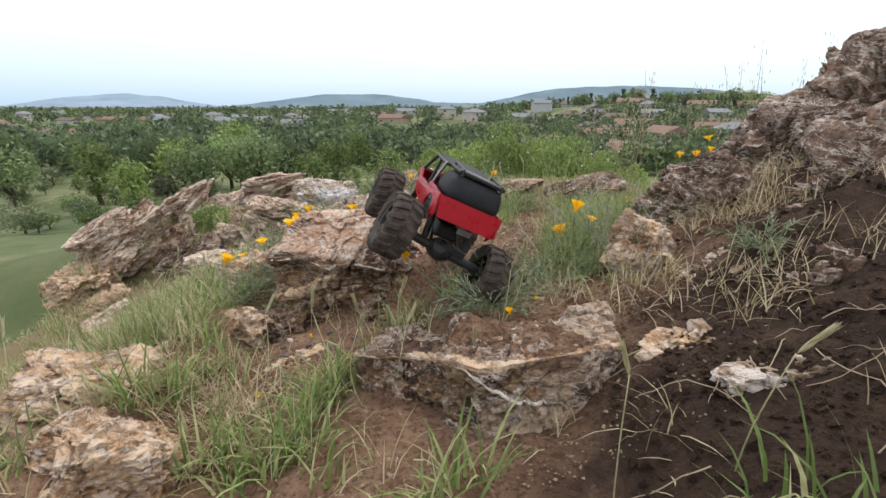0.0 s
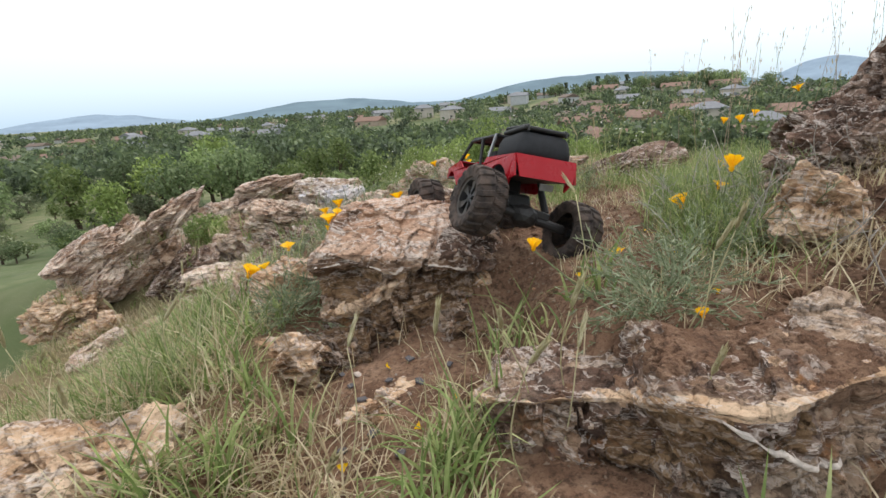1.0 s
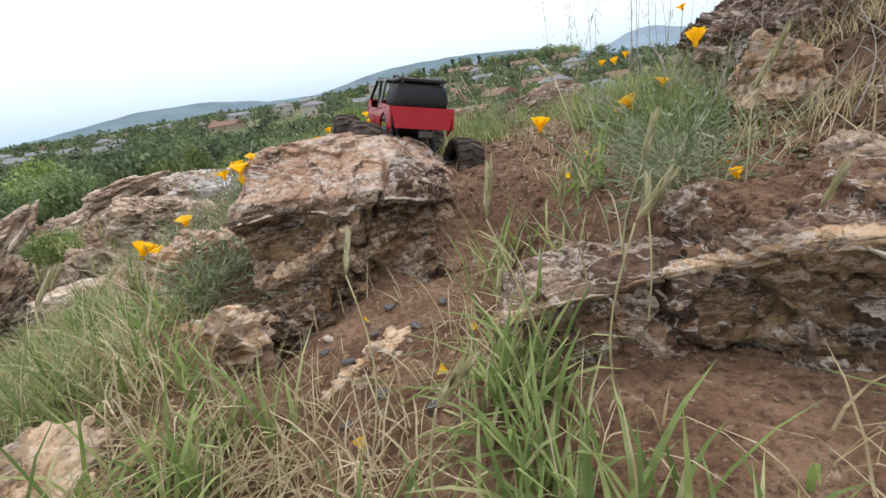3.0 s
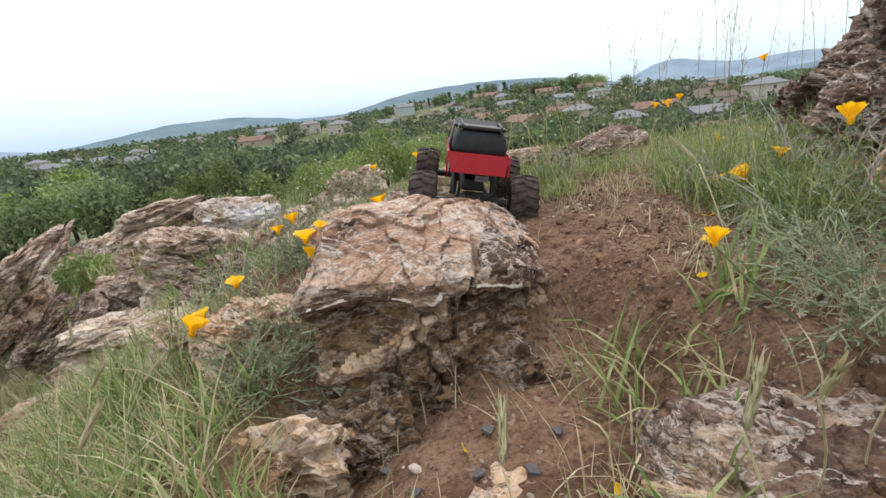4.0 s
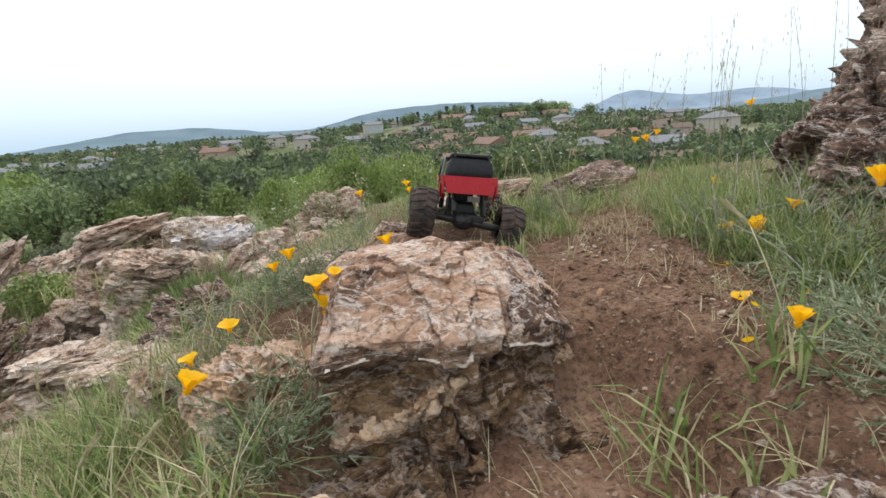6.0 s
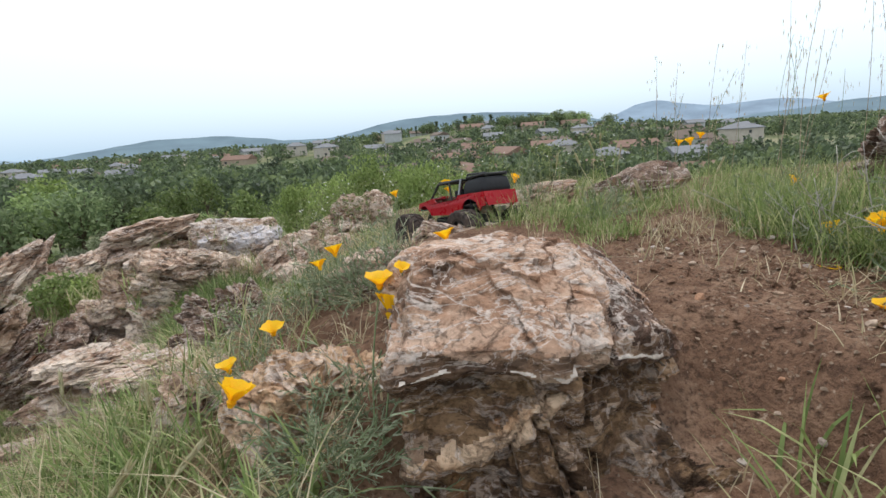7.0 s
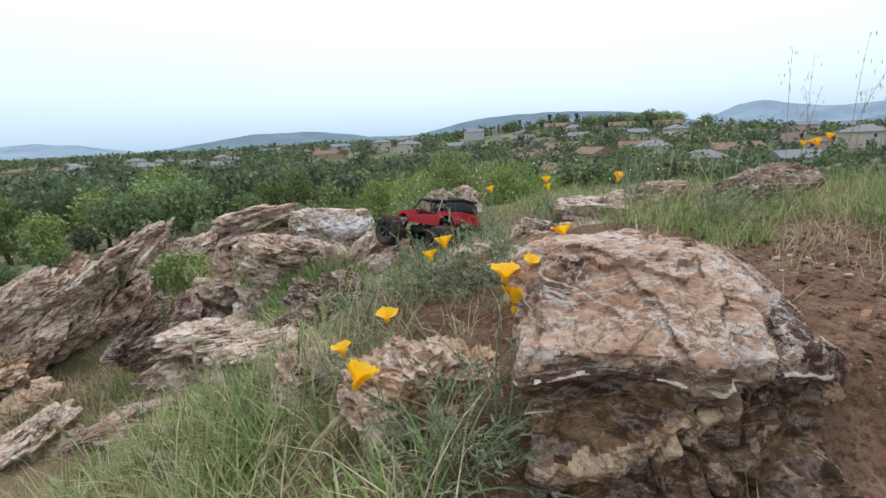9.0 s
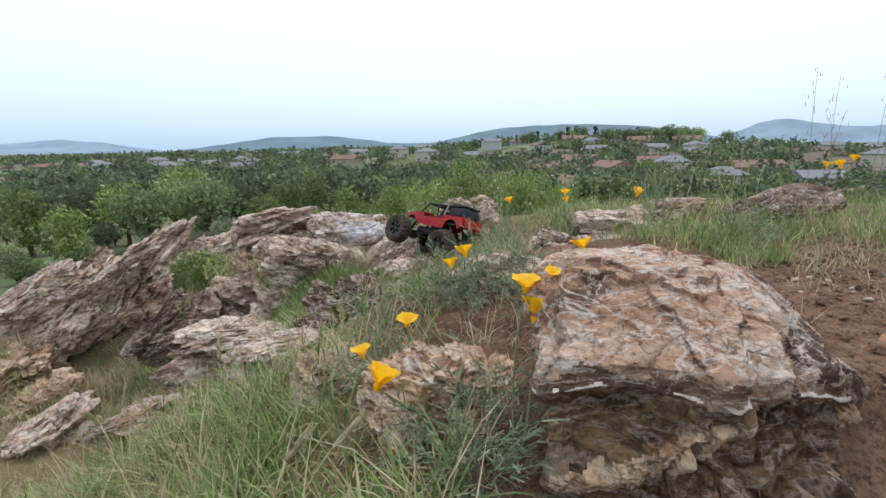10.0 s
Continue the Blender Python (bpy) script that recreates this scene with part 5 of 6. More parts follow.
def herb(x, y, z, wide, high, seed):
    """A low leafy clump rooted in a cleft of the rocks."""
    rng = np.random.default_rng(seed)
    n = 900
    d = rng.normal(size=(n, 3))
    d /= np.linalg.norm(d, axis=1)[:, None]
    p = d * rng.uniform(0.3, 1.0, (n, 1)) ** 0.6 * np.array([wide, wide, high])
    p[:, 2] = np.abs(p[:, 2]) + 0.02 * rng.normal(size=n)
    v, f = leaf_cards(p, 0.013, rng, 0.15)
    b, g = blades(rng.normal(size=(160, 3)) * np.array([wide * 0.5, wide * 0.5, 0]) - np.array([0, 0, 0.10]), 0.10 + high * rng.uniform(0.6, 1.3, 160), 0.4, 0.004, rng)
    both = np.concatenate([f[:, [0, 1, 2]], f[:, [0, 2, 3]], g + len(v)])
    ob = new("green_herb", mesh_of("green_herb", np.concatenate([v, b]), both, LEAF_FRESH))
    ob.location = (x, y, z)
    tagged(ob, "low leafy green herb clump among the rocks", "plant", "herbs in the rocks")


make_grass()
for k, (x, y, z, w, h) in enumerate(((-1.08, 3.32, -0.17, 0.16, 0.09), (-0.98, 3.08, -0.16, 0.13, 0.08), (-1.20, 3.52, -0.17, 0.13, 0.10), (-2.02, 4.28, -0.22, 0.17, 0.15), (-1.84, 4.20, -0.24, 0.12, 0.14), (-0.66, 2.75, -0.02, 0.10, 0.09))):
    herb(x, y, z, w, h, 700 + k)


# ---- poppies, weeds and dry stalks ----
PETAL = Nodes("poppy_petal", 0.5, 0.3)
_c = PETAL.ramp(PETAL.noise(PETAL.coords(), 30.0, 3), (0.35, (0.95, 0.52, 0.008)), (0.65, (0.98, 0.68, 0.016)))
PETAL.done(_c)
_t = PETAL.add("ShaderNodeBsdfTranslucent")
PETAL.put(_t.inputs[0], _c)
_m = PETAL.add("ShaderNodeMixShader")
_m.inputs[0].default_value = 0.45
PETAL.t.links.new(PETAL.b.outputs[0], _m.inputs[1])
PETAL.t.links.new(_t.outputs[0], _m.inputs[2])
PETAL.t.links.new(_m.outputs[0], PETAL.t.nodes["Material Output"].inputs[0])
PETAL = PETAL.mat
WHITE_PETAL = leaf_material("white_petal", (0.0, (0.62, 0.62, 0.55)), (1.0, (0.80, 0.80, 0.74)), through=0.3)
STEM = plain_material("green_stem", (0.16, 0.21, 0.10), 0.6, 0.3, 0.2, 30.0)
TWIG = plain_material("dry_twig", (0.34, 0.265, 0.19), 0.85, 0.2, 0.3, 40.0, bump=0.4)


def petal_mesh(open_by):
    """One cupped fan-shaped petal of unit length, hinged at the origin."""
    nu, nv = 7, 9
    v = []
    for i in range(nu):
        u = i / (nu - 1)
        for j in range(nv):
            w = j / (nv - 1) * 2 - 1
            half = 0.62 * math.sin(0.35 + 1.22 * u) * u ** 0.6 + 0.03
            edge = u * (1 - 0.10 * w * w + 0.03 * math.cos(7 * w))
            ang = open_by * (0.35 + 0.65 * u)
            v.append((half * w, math.sin(ang) * edge - 0.18 * (w * w) * u * math.cos(ang), math.cos(ang) * edge + 0.16 * w * w * u * math.sin(ang)))
    f = [(i * nv + j, i * nv + j + 1, (i + 1) * nv + j + 1, (i + 1) * nv + j) for i in range(nu - 1) for j in range(nv - 1)]
    return mesh_of("petal", np.array(v), f, PETAL, True)


PETALS = [petal_mesh(a) for a in (0.38, 0.55, 0.78)]
bm = bmesh.new()
bmesh.ops.create_cone(bm, cap_ends=True, segments=10, radius1=0.10, radius2=0.20, depth=0.22)
bmesh.ops.create_icosphere(bm, subdivisions=1, radius=0.17, matrix=Matrix.Translation((0, 0, 0.15)))
HEART = bpy.data.meshes.new("flower_heart")
bm.to_mesh(HEART)
bm.free()
HEART.materials.append(PETAL)


def stem_mesh(name, pts, r0, r1, mat, n=6):
    """One tapered tube along the points."""
    p = np.array([tuple(q) for q in pts])
    d = np.gradient(p, axis=0)
    d /= np.linalg.norm(d, axis=1)[:, None] + 1e-9
    ref = np.where(np.abs(d[:, 2:]) > 0.8, np.array([[1.0, 0, 0]]), np.array([[0, 0, 1.0]]))
    s = np.cross(d, ref)
    s /= np.linalg.norm(s, axis=1)[:, None] + 1e-9
    w = np.cross(d, s)
    r = np.linspace(r0, r1, len(p))[:, None, None]
    a = np.linspace(0, 2 * math.pi, n, endpoint=False)
    ring = p[:, None] + r * (s[:, None] * np.cos(a)[None, :, None] + w[:, None] * np.sin(a)[None, :, None])
    k = len(p)
    f = [(i * n + j, i * n + (j + 1) % n, (i + 1) * n + (j + 1) % n, (i + 1) * n + j) for i in range(k - 1) for j in range(n)]
    f += [tuple(range(n))[::-1], tuple((k - 1) * n + j for j in range(n))]
    return mesh_of(name, ring.reshape(-1, 3), f, mat, True)


def arc(a, b, sag, steps=7):
    a, b, s = Vector(a), Vector(b), Vector(sag)
    return [a.lerp(b, k / steps) + s * math.sin(math.pi * k / steps) for k in range(steps + 1)]


def poppy(x, y, z, size, seed, foot=None):
    rng = random.Random(seed)
    fx, fy = foot or (x + rng.uniform(-0.06, 0.06), y + rng.uniform(-0.03, 0.07))
    g = gz(fx, fy)
    ob = new("california_poppy")
    ob.location = (fx, fy, g)
    head = Vector((x - fx, y - fy, z - g - size * 0.35))
    part("stem", stem_mesh("stem", arc((0, 0, -0.01), head, (rng.uniform(-0.02, 0.02), rng.uniform(-0.02, 0.02), 0)), 0.0017, 0.0012, STEM), None, ob)
    turn = Euler((rng.uniform(-0.35, 0.35), rng.uniform(-0.35, 0.35), rng.uniform(0, 6.28))).to_matrix().to_4x4()
    kind = PETALS[rng.randrange(3)]
    for k in range(4):
        p = part("petal", kind, None, ob)
        p.matrix_basis = Matrix.Translation(head) @ turn @ pose(0, 0, 0, 0, 0, 90 * k + rng.uniform(-8, 8)) @ Matrix.Diagonal((size, size, size, 1))
    h = part("flower_heart", HEART, None, ob)
    h.matrix_basis = Matrix.Translation(head) @ turn @ Matrix.Diagonal((size, size, size, 1))
    tagged(ob, "open orange-yellow poppy on a thin green stem", "poppy", "california poppies")


def make_poppies():
    L, R = (-0.62, 1.66), (0.40, 1.52)
    for k, (x, y, z, s, foot) in enumerate((
            (-0.522, 1.703, 0.325, 0.038, (-0.57, 1.60)), (-0.530, 1.725, 0.362, 0.030, (-0.57, 1.63)), (-0.500, 1.70, 0.385, 0.016, None), (-0.757, 1.689, 0.238, 0.036, L), (-0.795, 1.945, 0.172, 0.028, None),
            (-0.707, 1.925, 0.239, 0.028, L), (-0.350, 1.96, 0.370, 0.032, (-0.42, 2.02)), (-0.352, 1.97, 0.345, 0.020, (-0.42, 2.02)), (-0.567, 2.117, 0.330, 0.030, (-0.52, 2.2)), (-0.605, 2.06, 0.318, 0.025, (-0.56, 2.2)),
            (-0.196, 3.262, 0.317, 0.030, None), (-0.041, 2.960, 0.378, 0.026, None), (-0.02, 2.99, 0.345, 0.024, None), (0.322, 3.08, 0.357, 0.038, None), (0.400, 1.635, 0.360, 0.036, (0.46, 1.66)), (0.465, 1.770, 0.322, 0.030, (0.5, 1.78)),
            (0.378, 1.411, 0.485, 0.032, (0.45, 1.45)), (0.495, 1.640, 0.398, 0.026, (0.52, 1.62)), (0.345, 1.686, 0.266, 0.028, (0.42, 1.68)), (0.170, 1.473, 0.289, 0.024, (0.30, 1.52)), (-0.088, 1.197, 0.403, 0.020, (0.06, 1.20)), (0.797, 2.136, 0.372, 0.028, None),
            (1.854, 3.688, 0.428, 0.045, None), (1.70, 3.62, 0.43, 0.040, None), (1.98, 3.74, 0.46, 0.040, None), (0.16, 1.10, 0.30, 0.016, None), (0.24, 1.20, 0.29, 0.014, None), (1.25, 2.4, 0.62, 0.03, None))):
        poppy(x, y, z, s, 300 + k, foot)


make_poppies()


def frond_cloud(rng, at, n, length, spread=1.0):
    """Feathery forked leaves of one poppy plant, joined into its foliage."""
    vs, fs, k = [], [], 0
    for _ in range(n):
        az, el = rng.uniform(0, 2 * math.pi), rng.uniform(0.15, 1.35) / spread
        d = np.array([math.cos(az) * math.cos(el), math.sin(az) * math.cos(el), math.sin(el)])
        ln = length * rng.uniform(0.55, 1.15)
        pts = [np.array([rng.normal(0, 0.012), rng.normal(0, 0.012), 0.0])]
        for s in range(5):
            d = d + np.array([0, 0, -0.10]) + rng.normal(0, 0.08, 3)
            d /= np.linalg.norm(d)
            pts.append(pts[-1] + d * ln / 5)
        segs = [(pts[i], pts[i + 1], 0.0011) for i in range(5)]
        for i in range(2, 6):
            for sd in (-1, 1):
                q = np.cross(d, rng.normal(size=3))
                q = q / (np.linalg.norm(q) + 1e-9) * 0.7 * sd + d
                tip = pts[i] + q * ln * rng.uniform(0.12, 0.22)
                segs.append((pts[i], tip, 0.0013))
                for t in (0.45, 0.7):
                    o = np.cross(q, rng.normal(size=3))
                    o /= np.linalg.norm(o) + 1e-9
                    m = pts[i] + (tip - pts[i]) * t
                    segs.append((m, m + (o * 0.6 + q * 0.6) * ln * 0.07, 0.0012))
        for a, b, w in segs:
            u = b - a
            s = np.cross(u, rng.normal(size=3))
            s = s / (np.linalg.norm(s) + 1e-9) * w
            vs += [a - s, a + s, b + s * 0.5, b - s * 0.5]
            fs.append((k, k + 1, k + 2, k + 3))
            k += 4
    return np.array(vs) + np.array(at), np.array(fs)


def make_foliage():
    rng = np.random.default_rng(5)
    for x, y, n, ln, sp in ((-0.63, 1.58, 42, 0.13, 1.1), (-0.58, 1.66, 22, 0.12, 1.0), (0.42, 1.52, 40, 0.13, 1.2), (0.50, 1.60, 34, 0.14, 1.1), (0.34, 1.42, 50, 0.16, 1.3), (0.52, 1.42, 30, 0.15, 1.1), (-0.52, 2.20, 60, 0.17, 0.9), (-0.44, 2.05, 40, 0.15, 0.9),
                            (-0.74, 1.95, 40, 0.12, 1.0), (0.12, 1.17, 60, 0.15, 1.3), (0.22, 1.28, 50, 0.14, 1.4), (0.0, 2.95, 60, 0.2, 0.8), (0.3, 2.9, 50, 0.2, 0.8), (0.80, 2.15, 30, 0.16, 0.9), (0.64, 1.66, 26, 0.14, 1.0), (-0.2, 3.3, 50, 0.22, 0.8), (0.75, 1.15, 40, 0.10, 1.2), (0.44, 1.70, 34, 0.11, 1.1), (0.50, 1.86, 34, 0.12, 1.1), (0.60, 2.04, 30, 0.12, 1.0), (0.32, 2.42, 30, 0.11, 1.0), (0.44, 2.52, 34, 0.12, 1.0), (-0.66, 1.64, 34, 0.12, 1.1), (-0.62, 2.35, 50, 0.15, 0.9), (-0.76, 2.22, 40, 0.13, 1.0), (-0.40, 2.35, 40, 0.13, 1.0)):
        v, f = frond_cloud(rng, (0, 0, 0), n, ln, sp)
        ob = new("poppy_foliage", mesh_of("poppy_foliage", v, f, SAGE))
        ob.location = (x, y, gz(x, y))
        tagged(ob, "grey-green feathery clump of poppy leaves", "plant", "poppy clumps")


make_foliage()


def head_mesh(seed, length=0.055, wide=0.0055):
    """A bristly ear of wild barley, pointing up from the origin."""
    rng = np.random.default_rng(seed)
    n = 90
    u = rng.uniform(0, 1, n)
    az = rng.uniform(0, 6.28, n)
    base = np.stack([0 * u, 0 * u, u * length * 0.75], -1)
    d = np.stack([np.cos(az) * 0.20, np.sin(az) * 0.20, 1 + 0 * az], -1)
    tip = base + d * (length * rng.uniform(0.22, 0.42, n))[:, None]
    s = np.stack([-np.sin(az), np.cos(az), 0 * az], -1) * (wide * 0.22)
    mid = (base + tip) / 2 + np.stack([np.cos(az), np.sin(az), 0 * az], -1) * wide * 0.25
    v = np.stack([base, mid - s, tip, mid + s], 1).reshape(-1, 3)
    return mesh_of("ear", v, np.arange(4 * n).reshape(-1, 4), HEAD)


EARS = [head_mesh(400 + i) for i in range(3)]


def make_barley():
    rng = random.Random(21)
    spots = [(-0.10, 0.98), (-0.16, 0.94), (-0.05, 1.02), (-0.20, 1.00), (0.02, 0.96), (-0.13, 1.06), (0.10, 1.05), (0.14, 1.12), (0.05, 1.30), (0.25, 0.62), (0.40, 0.60), (-0.35, 0.85), (-0.42, 1.02), (-0.9, 1.5), (-1.1, 1.6), (-0.75, 1.3), (-1.25, 1.9), (-0.95, 1.8), (0.45, 2.6), (0.62, 2.75), (0.2, 2.55), (0.35, 2.45),
             (0.75, 2.9), (-1.4, 2.2), (0.6, 2.3), (0.08, 1.9), (-1.0, 1.25), (-1.15, 1.42), (-0.88, 1.62), (-1.3, 1.7), (-1.05, 2.05), (-1.55, 2.5), (-0.8, 1.05), (-0.95, 0.95), (-1.7, 2.9), (-1.2, 1.2)]
    for k, (x, y) in enumerate(spots):
        g = gz(x, y)
        ob = new("wild_barley")
        ob.location = (x, y, g)
        h = rng.uniform(0.13, 0.24)
        tip = Vector((rng.uniform(-0.07, 0.07), rng.uniform(-0.06, 0.06), h))
        pts = arc((0, 0, -0.01), tip, (rng.uniform(-0.02, 0.02), rng.uniform(-0.02, 0.02), 0))
        part("stalk", stem_mesh("stalk", pts, 0.0013, 0.0009, HEAD, 5), None, ob)
        e = tagged(part("ear", EARS[k % 3], None, ob), kind="stuff")
        d = (pts[-1] - pts[-2]).normalized() + Vector((rng.uniform(-0.5, 0.5), rng.uniform(-0.5, 0.5), 0))
        e.matrix_basis = Matrix.Translation(tip) @ d.to_track_quat("Z", "Y").to_matrix().to_4x4()
        tagged(ob, "pale green wild barley stalk with a bristly ear", "grass stalk", "wild barley")


make_barley()


def make_oats():
    """Tall thin oat stalks with hanging spikelets, seen against the sky."""
    rng = np.random.default_rng(31)
    for k in range(26):
        x, y = rng.uniform(0.80, 1.5), rng.uniform(2.0, 3.0)
        g = gz(x, y)
        h = rng.uniform(0.40, 0.66)
        tip = Vector((rng.uniform(-0.1, 0.1), rng.uniform(-0.08, 0.08), h))
        pts = arc((0, 0, -0.02), tip, (rng.uniform(-0.05, 0.05), rng.uniform(-0.03, 0.03), 0), 9)
        ob = new("wild_oat")
        ob.location = (x, y, g)
        part("stalk", stem_mesh("stalk", pts, 0.0014, 0.0007, STEM if k % 2 else TWIG, 4), None, ob)
        vs = []
        for _ in range(13):
            u = rng.uniform(0.6, 1.0)
            i = min(8, int(u * 9))
            a = np.array(pts[i].lerp(pts[i + 1], u * 9 - i))
            b = a + np.array([rng.normal(0, 0.016), rng.normal(0, 0.016), rng.uniform(-0.01, 0.012)])
            w = np.array([0.0016, 0, 0])
            vs += [b, b - w + np.array([0, 0, -0.008]), b + np.array([0, 0, -0.020]), b + w + np.array([0, 0, -0.008])]
            q = np.array([0.0005, 0, 0])
            vs += [a - q, a + q, b + q, b - q]
        part("oat_spray", mesh_of("oat_spray", np.array(vs), np.arange(len(vs)).reshape(-1, 4), STRAW), None, ob)["kind"] = "stuff"
        tagged(ob, "tall thin wild oat stalk with hanging spikelets", "grass stalk", "wild oats")


make_oats()


def make_weeds():
    """Thin weeds with small white flowers along the brow."""
    rng = np.random.default_rng(41)
    n = 170
    x = np.concatenate([rng.normal(-0.50, 0.22, n // 2), rng.uniform(-0.6, 1.8, n - n // 2)])
    y = np.concatenate([rng.normal(4.6, 0.2, n // 2), rng.uniform(3.7, 5.2, n - n // 2)])
    base = np.stack([x, y, ground_z(x, y)], -1)
    h = rng.uniform(0.18, 0.46, n)
    v, f = blades(base, h, 0.12, 0.004, rng, 0.25)
    tagged(new("brow_weeds", mesh_of("brow_weeds", v, f, GRASS)), "thin grey-green weed stems along the brow", "weeds", kind="stuff")
    k = 16
    top = base[:, None] + np.stack([rng.normal(0, 0.030, (n, k)), rng.normal(0, 0.030, (n, k)), h[:, None] * rng.uniform(0.6, 1.0, (n, k))], -1)
    v, f = leaf_cards(top.reshape(-1, 3), 0.010, rng)
    pale = (np.arange(n * k) % 17 == 0)
    tagged(new("weed_leaves", mesh_of("weed_leaves", v[np.repeat(~pale, 4)], np.arange(4 * (~pale).sum()).reshape(-1, 4), WEED)), "small leaves of the brow weeds", "weeds", kind="stuff")
    tagged(new("white_flowers", mesh_of("white_flowers", v[np.repeat(pale, 4)], np.arange(4 * pale.sum()).reshape(-1, 4), WHITE_PETAL)), "tiny white flowers of the brow weeds", "flowers", kind="stuff")


make_weeds()


def make_twigs():
    """Bare roots and twigs on the earth bank, straw lying about."""
    rng = random.Random(51)
    for k in range(74):
        if k < 44:
            x, y = rng.uniform(0.25, 1.0), rng.uniform(0.55, 1.30)
        else:
            x, y = rng.uniform(-0.5, 0.7), rng.uniform(0.9, 2.8)
        a = rng.uniform(0, 6.28)
        ln = rng.uniform(0.05, 0.20) if k < 44 else rng.uniform(0.03, 0.10)
        bend = rng.uniform(-0.6, 0.6)
        pts, px, py = [], x, y
        for s in range(9):
            pts.append(Vector((px - x, py - y, gz(px, py) - gz(x, y) + 0.003 + 0.014 * math.sin(math.pi * s / 8) * rng.random())))
            a += bend / 8 + rng.uniform(-0.22, 0.22)
            px, py = px + math.cos(a) * ln / 8, py + math.sin(a) * ln / 8
        r = rng.uniform(0.0007, 0.0015) if k < 44 else rng.uniform(0.0005, 0.0010)
        ob = new("dry_twig", stem_mesh("dry_twig", pts, r, r * 0.5, TWIG, 6))
        ob.location = (x, y, gz(x, y))
        tagged(ob, "bare pale dry twig lying on earth", "twig", "dry twigs")


make_twigs()


DEAD = plain_material("dead_stem", (0.36, 0.33, 0.30), 0.9, 0.2, 0.3, 50.0)


def make_dead_stems():
    """Grey dead stems that stand and sprawl among the poppies beside the trail."""
    rng = random.Random(57)
    for k in range(46):
        x, y = rng.gauss(0.52, 0.12), rng.gauss(1.55, 0.17)
        ln, az, el = rng.uniform(0.09, 0.24), rng.uniform(0, 6.28), rng.uniform(0.25, 1.4)
        tip = Vector((math.cos(az) * math.cos(el), math.sin(az) * math.cos(el), math.sin(el))) * ln
        pts = arc((0, 0, -0.01), tip, (rng.uniform(-0.03, 0.03), rng.uniform(-0.03, 0.03), rng.uniform(0.0, 0.03)), 8)
        ob = new("dead_stem")
        ob.location = (x, y, gz(x, y))
        part("stalk", stem_mesh("stalk", pts, 0.0016, 0.0007, DEAD, 5), None, ob)
        for _ in range(2):
            i = rng.randrange(3, 7)
            end = pts[i] + Vector((rng.uniform(-0.04, 0.04), rng.uniform(-0.04, 0.04), rng.uniform(0.0, 0.05)))
            part("side_twig", stem_mesh("side_twig", arc(pts[i], end, (0, 0, 0.006), 4), 0.0009, 0.0005, DEAD, 4), None, ob)
        tagged(ob, "grey dead forked plant stem among poppies", "dry stem", "dead stems")


make_dead_stems()


def make_clods():
    """Crumbs of dark soil on the bank and of red soil on the trail."""
    rng = np.random.default_rng(61)
    n = 7200
    bank = np.arange(n) < 5200
    x, y = np.where(bank, rng.uniform(0.30, 1.15, n), 0), np.where(bank, rng.uniform(0.5, 1.45, n), rng.uniform(1.2, 2.9, n))
    x = np.where(bank, x, 0.12 + 0.30 * sstep(1.2, 2.8, y) + rng.normal(0, 0.15, n))
    c = np.stack([x, y, ground_z(x, y) + 0.001], -1)
    s = (0.0022 + 0.0085 * rng.random(n) ** 4)[:, None, None]
    octa = np.array([(1, 0, 0), (-1, 0, 0), (0, 1, 0), (0, -1, 0), (0, 0, 0.7), (0, 0, -0.7)], float)
    v = c[:, None] + s * (octa[None] + rng.normal(0, 0.3, (n, 6, 3)))
    f = np.array([(0, 2, 4), (2, 1, 4), (1, 3, 4), (3, 0, 4), (2, 0, 5), (1, 2, 5), (3, 1, 5), (0, 3, 5)])
    f = (np.arange(n)[:, None, None] * 6 + f[None]).reshape(-1, 3)
    tagged(new("soil_crumbs", mesh_of("soil_crumbs", v.reshape(-1, 3), f, EARTH)), "crumbs of soil on the bank and the trail", "soil", kind="stuff")


make_clods()


SLATE = plain_material("grey_slate", (0.09, 0.084, 0.090), 0.75, 0.25, 0.3, 30.0, bump=0.3)


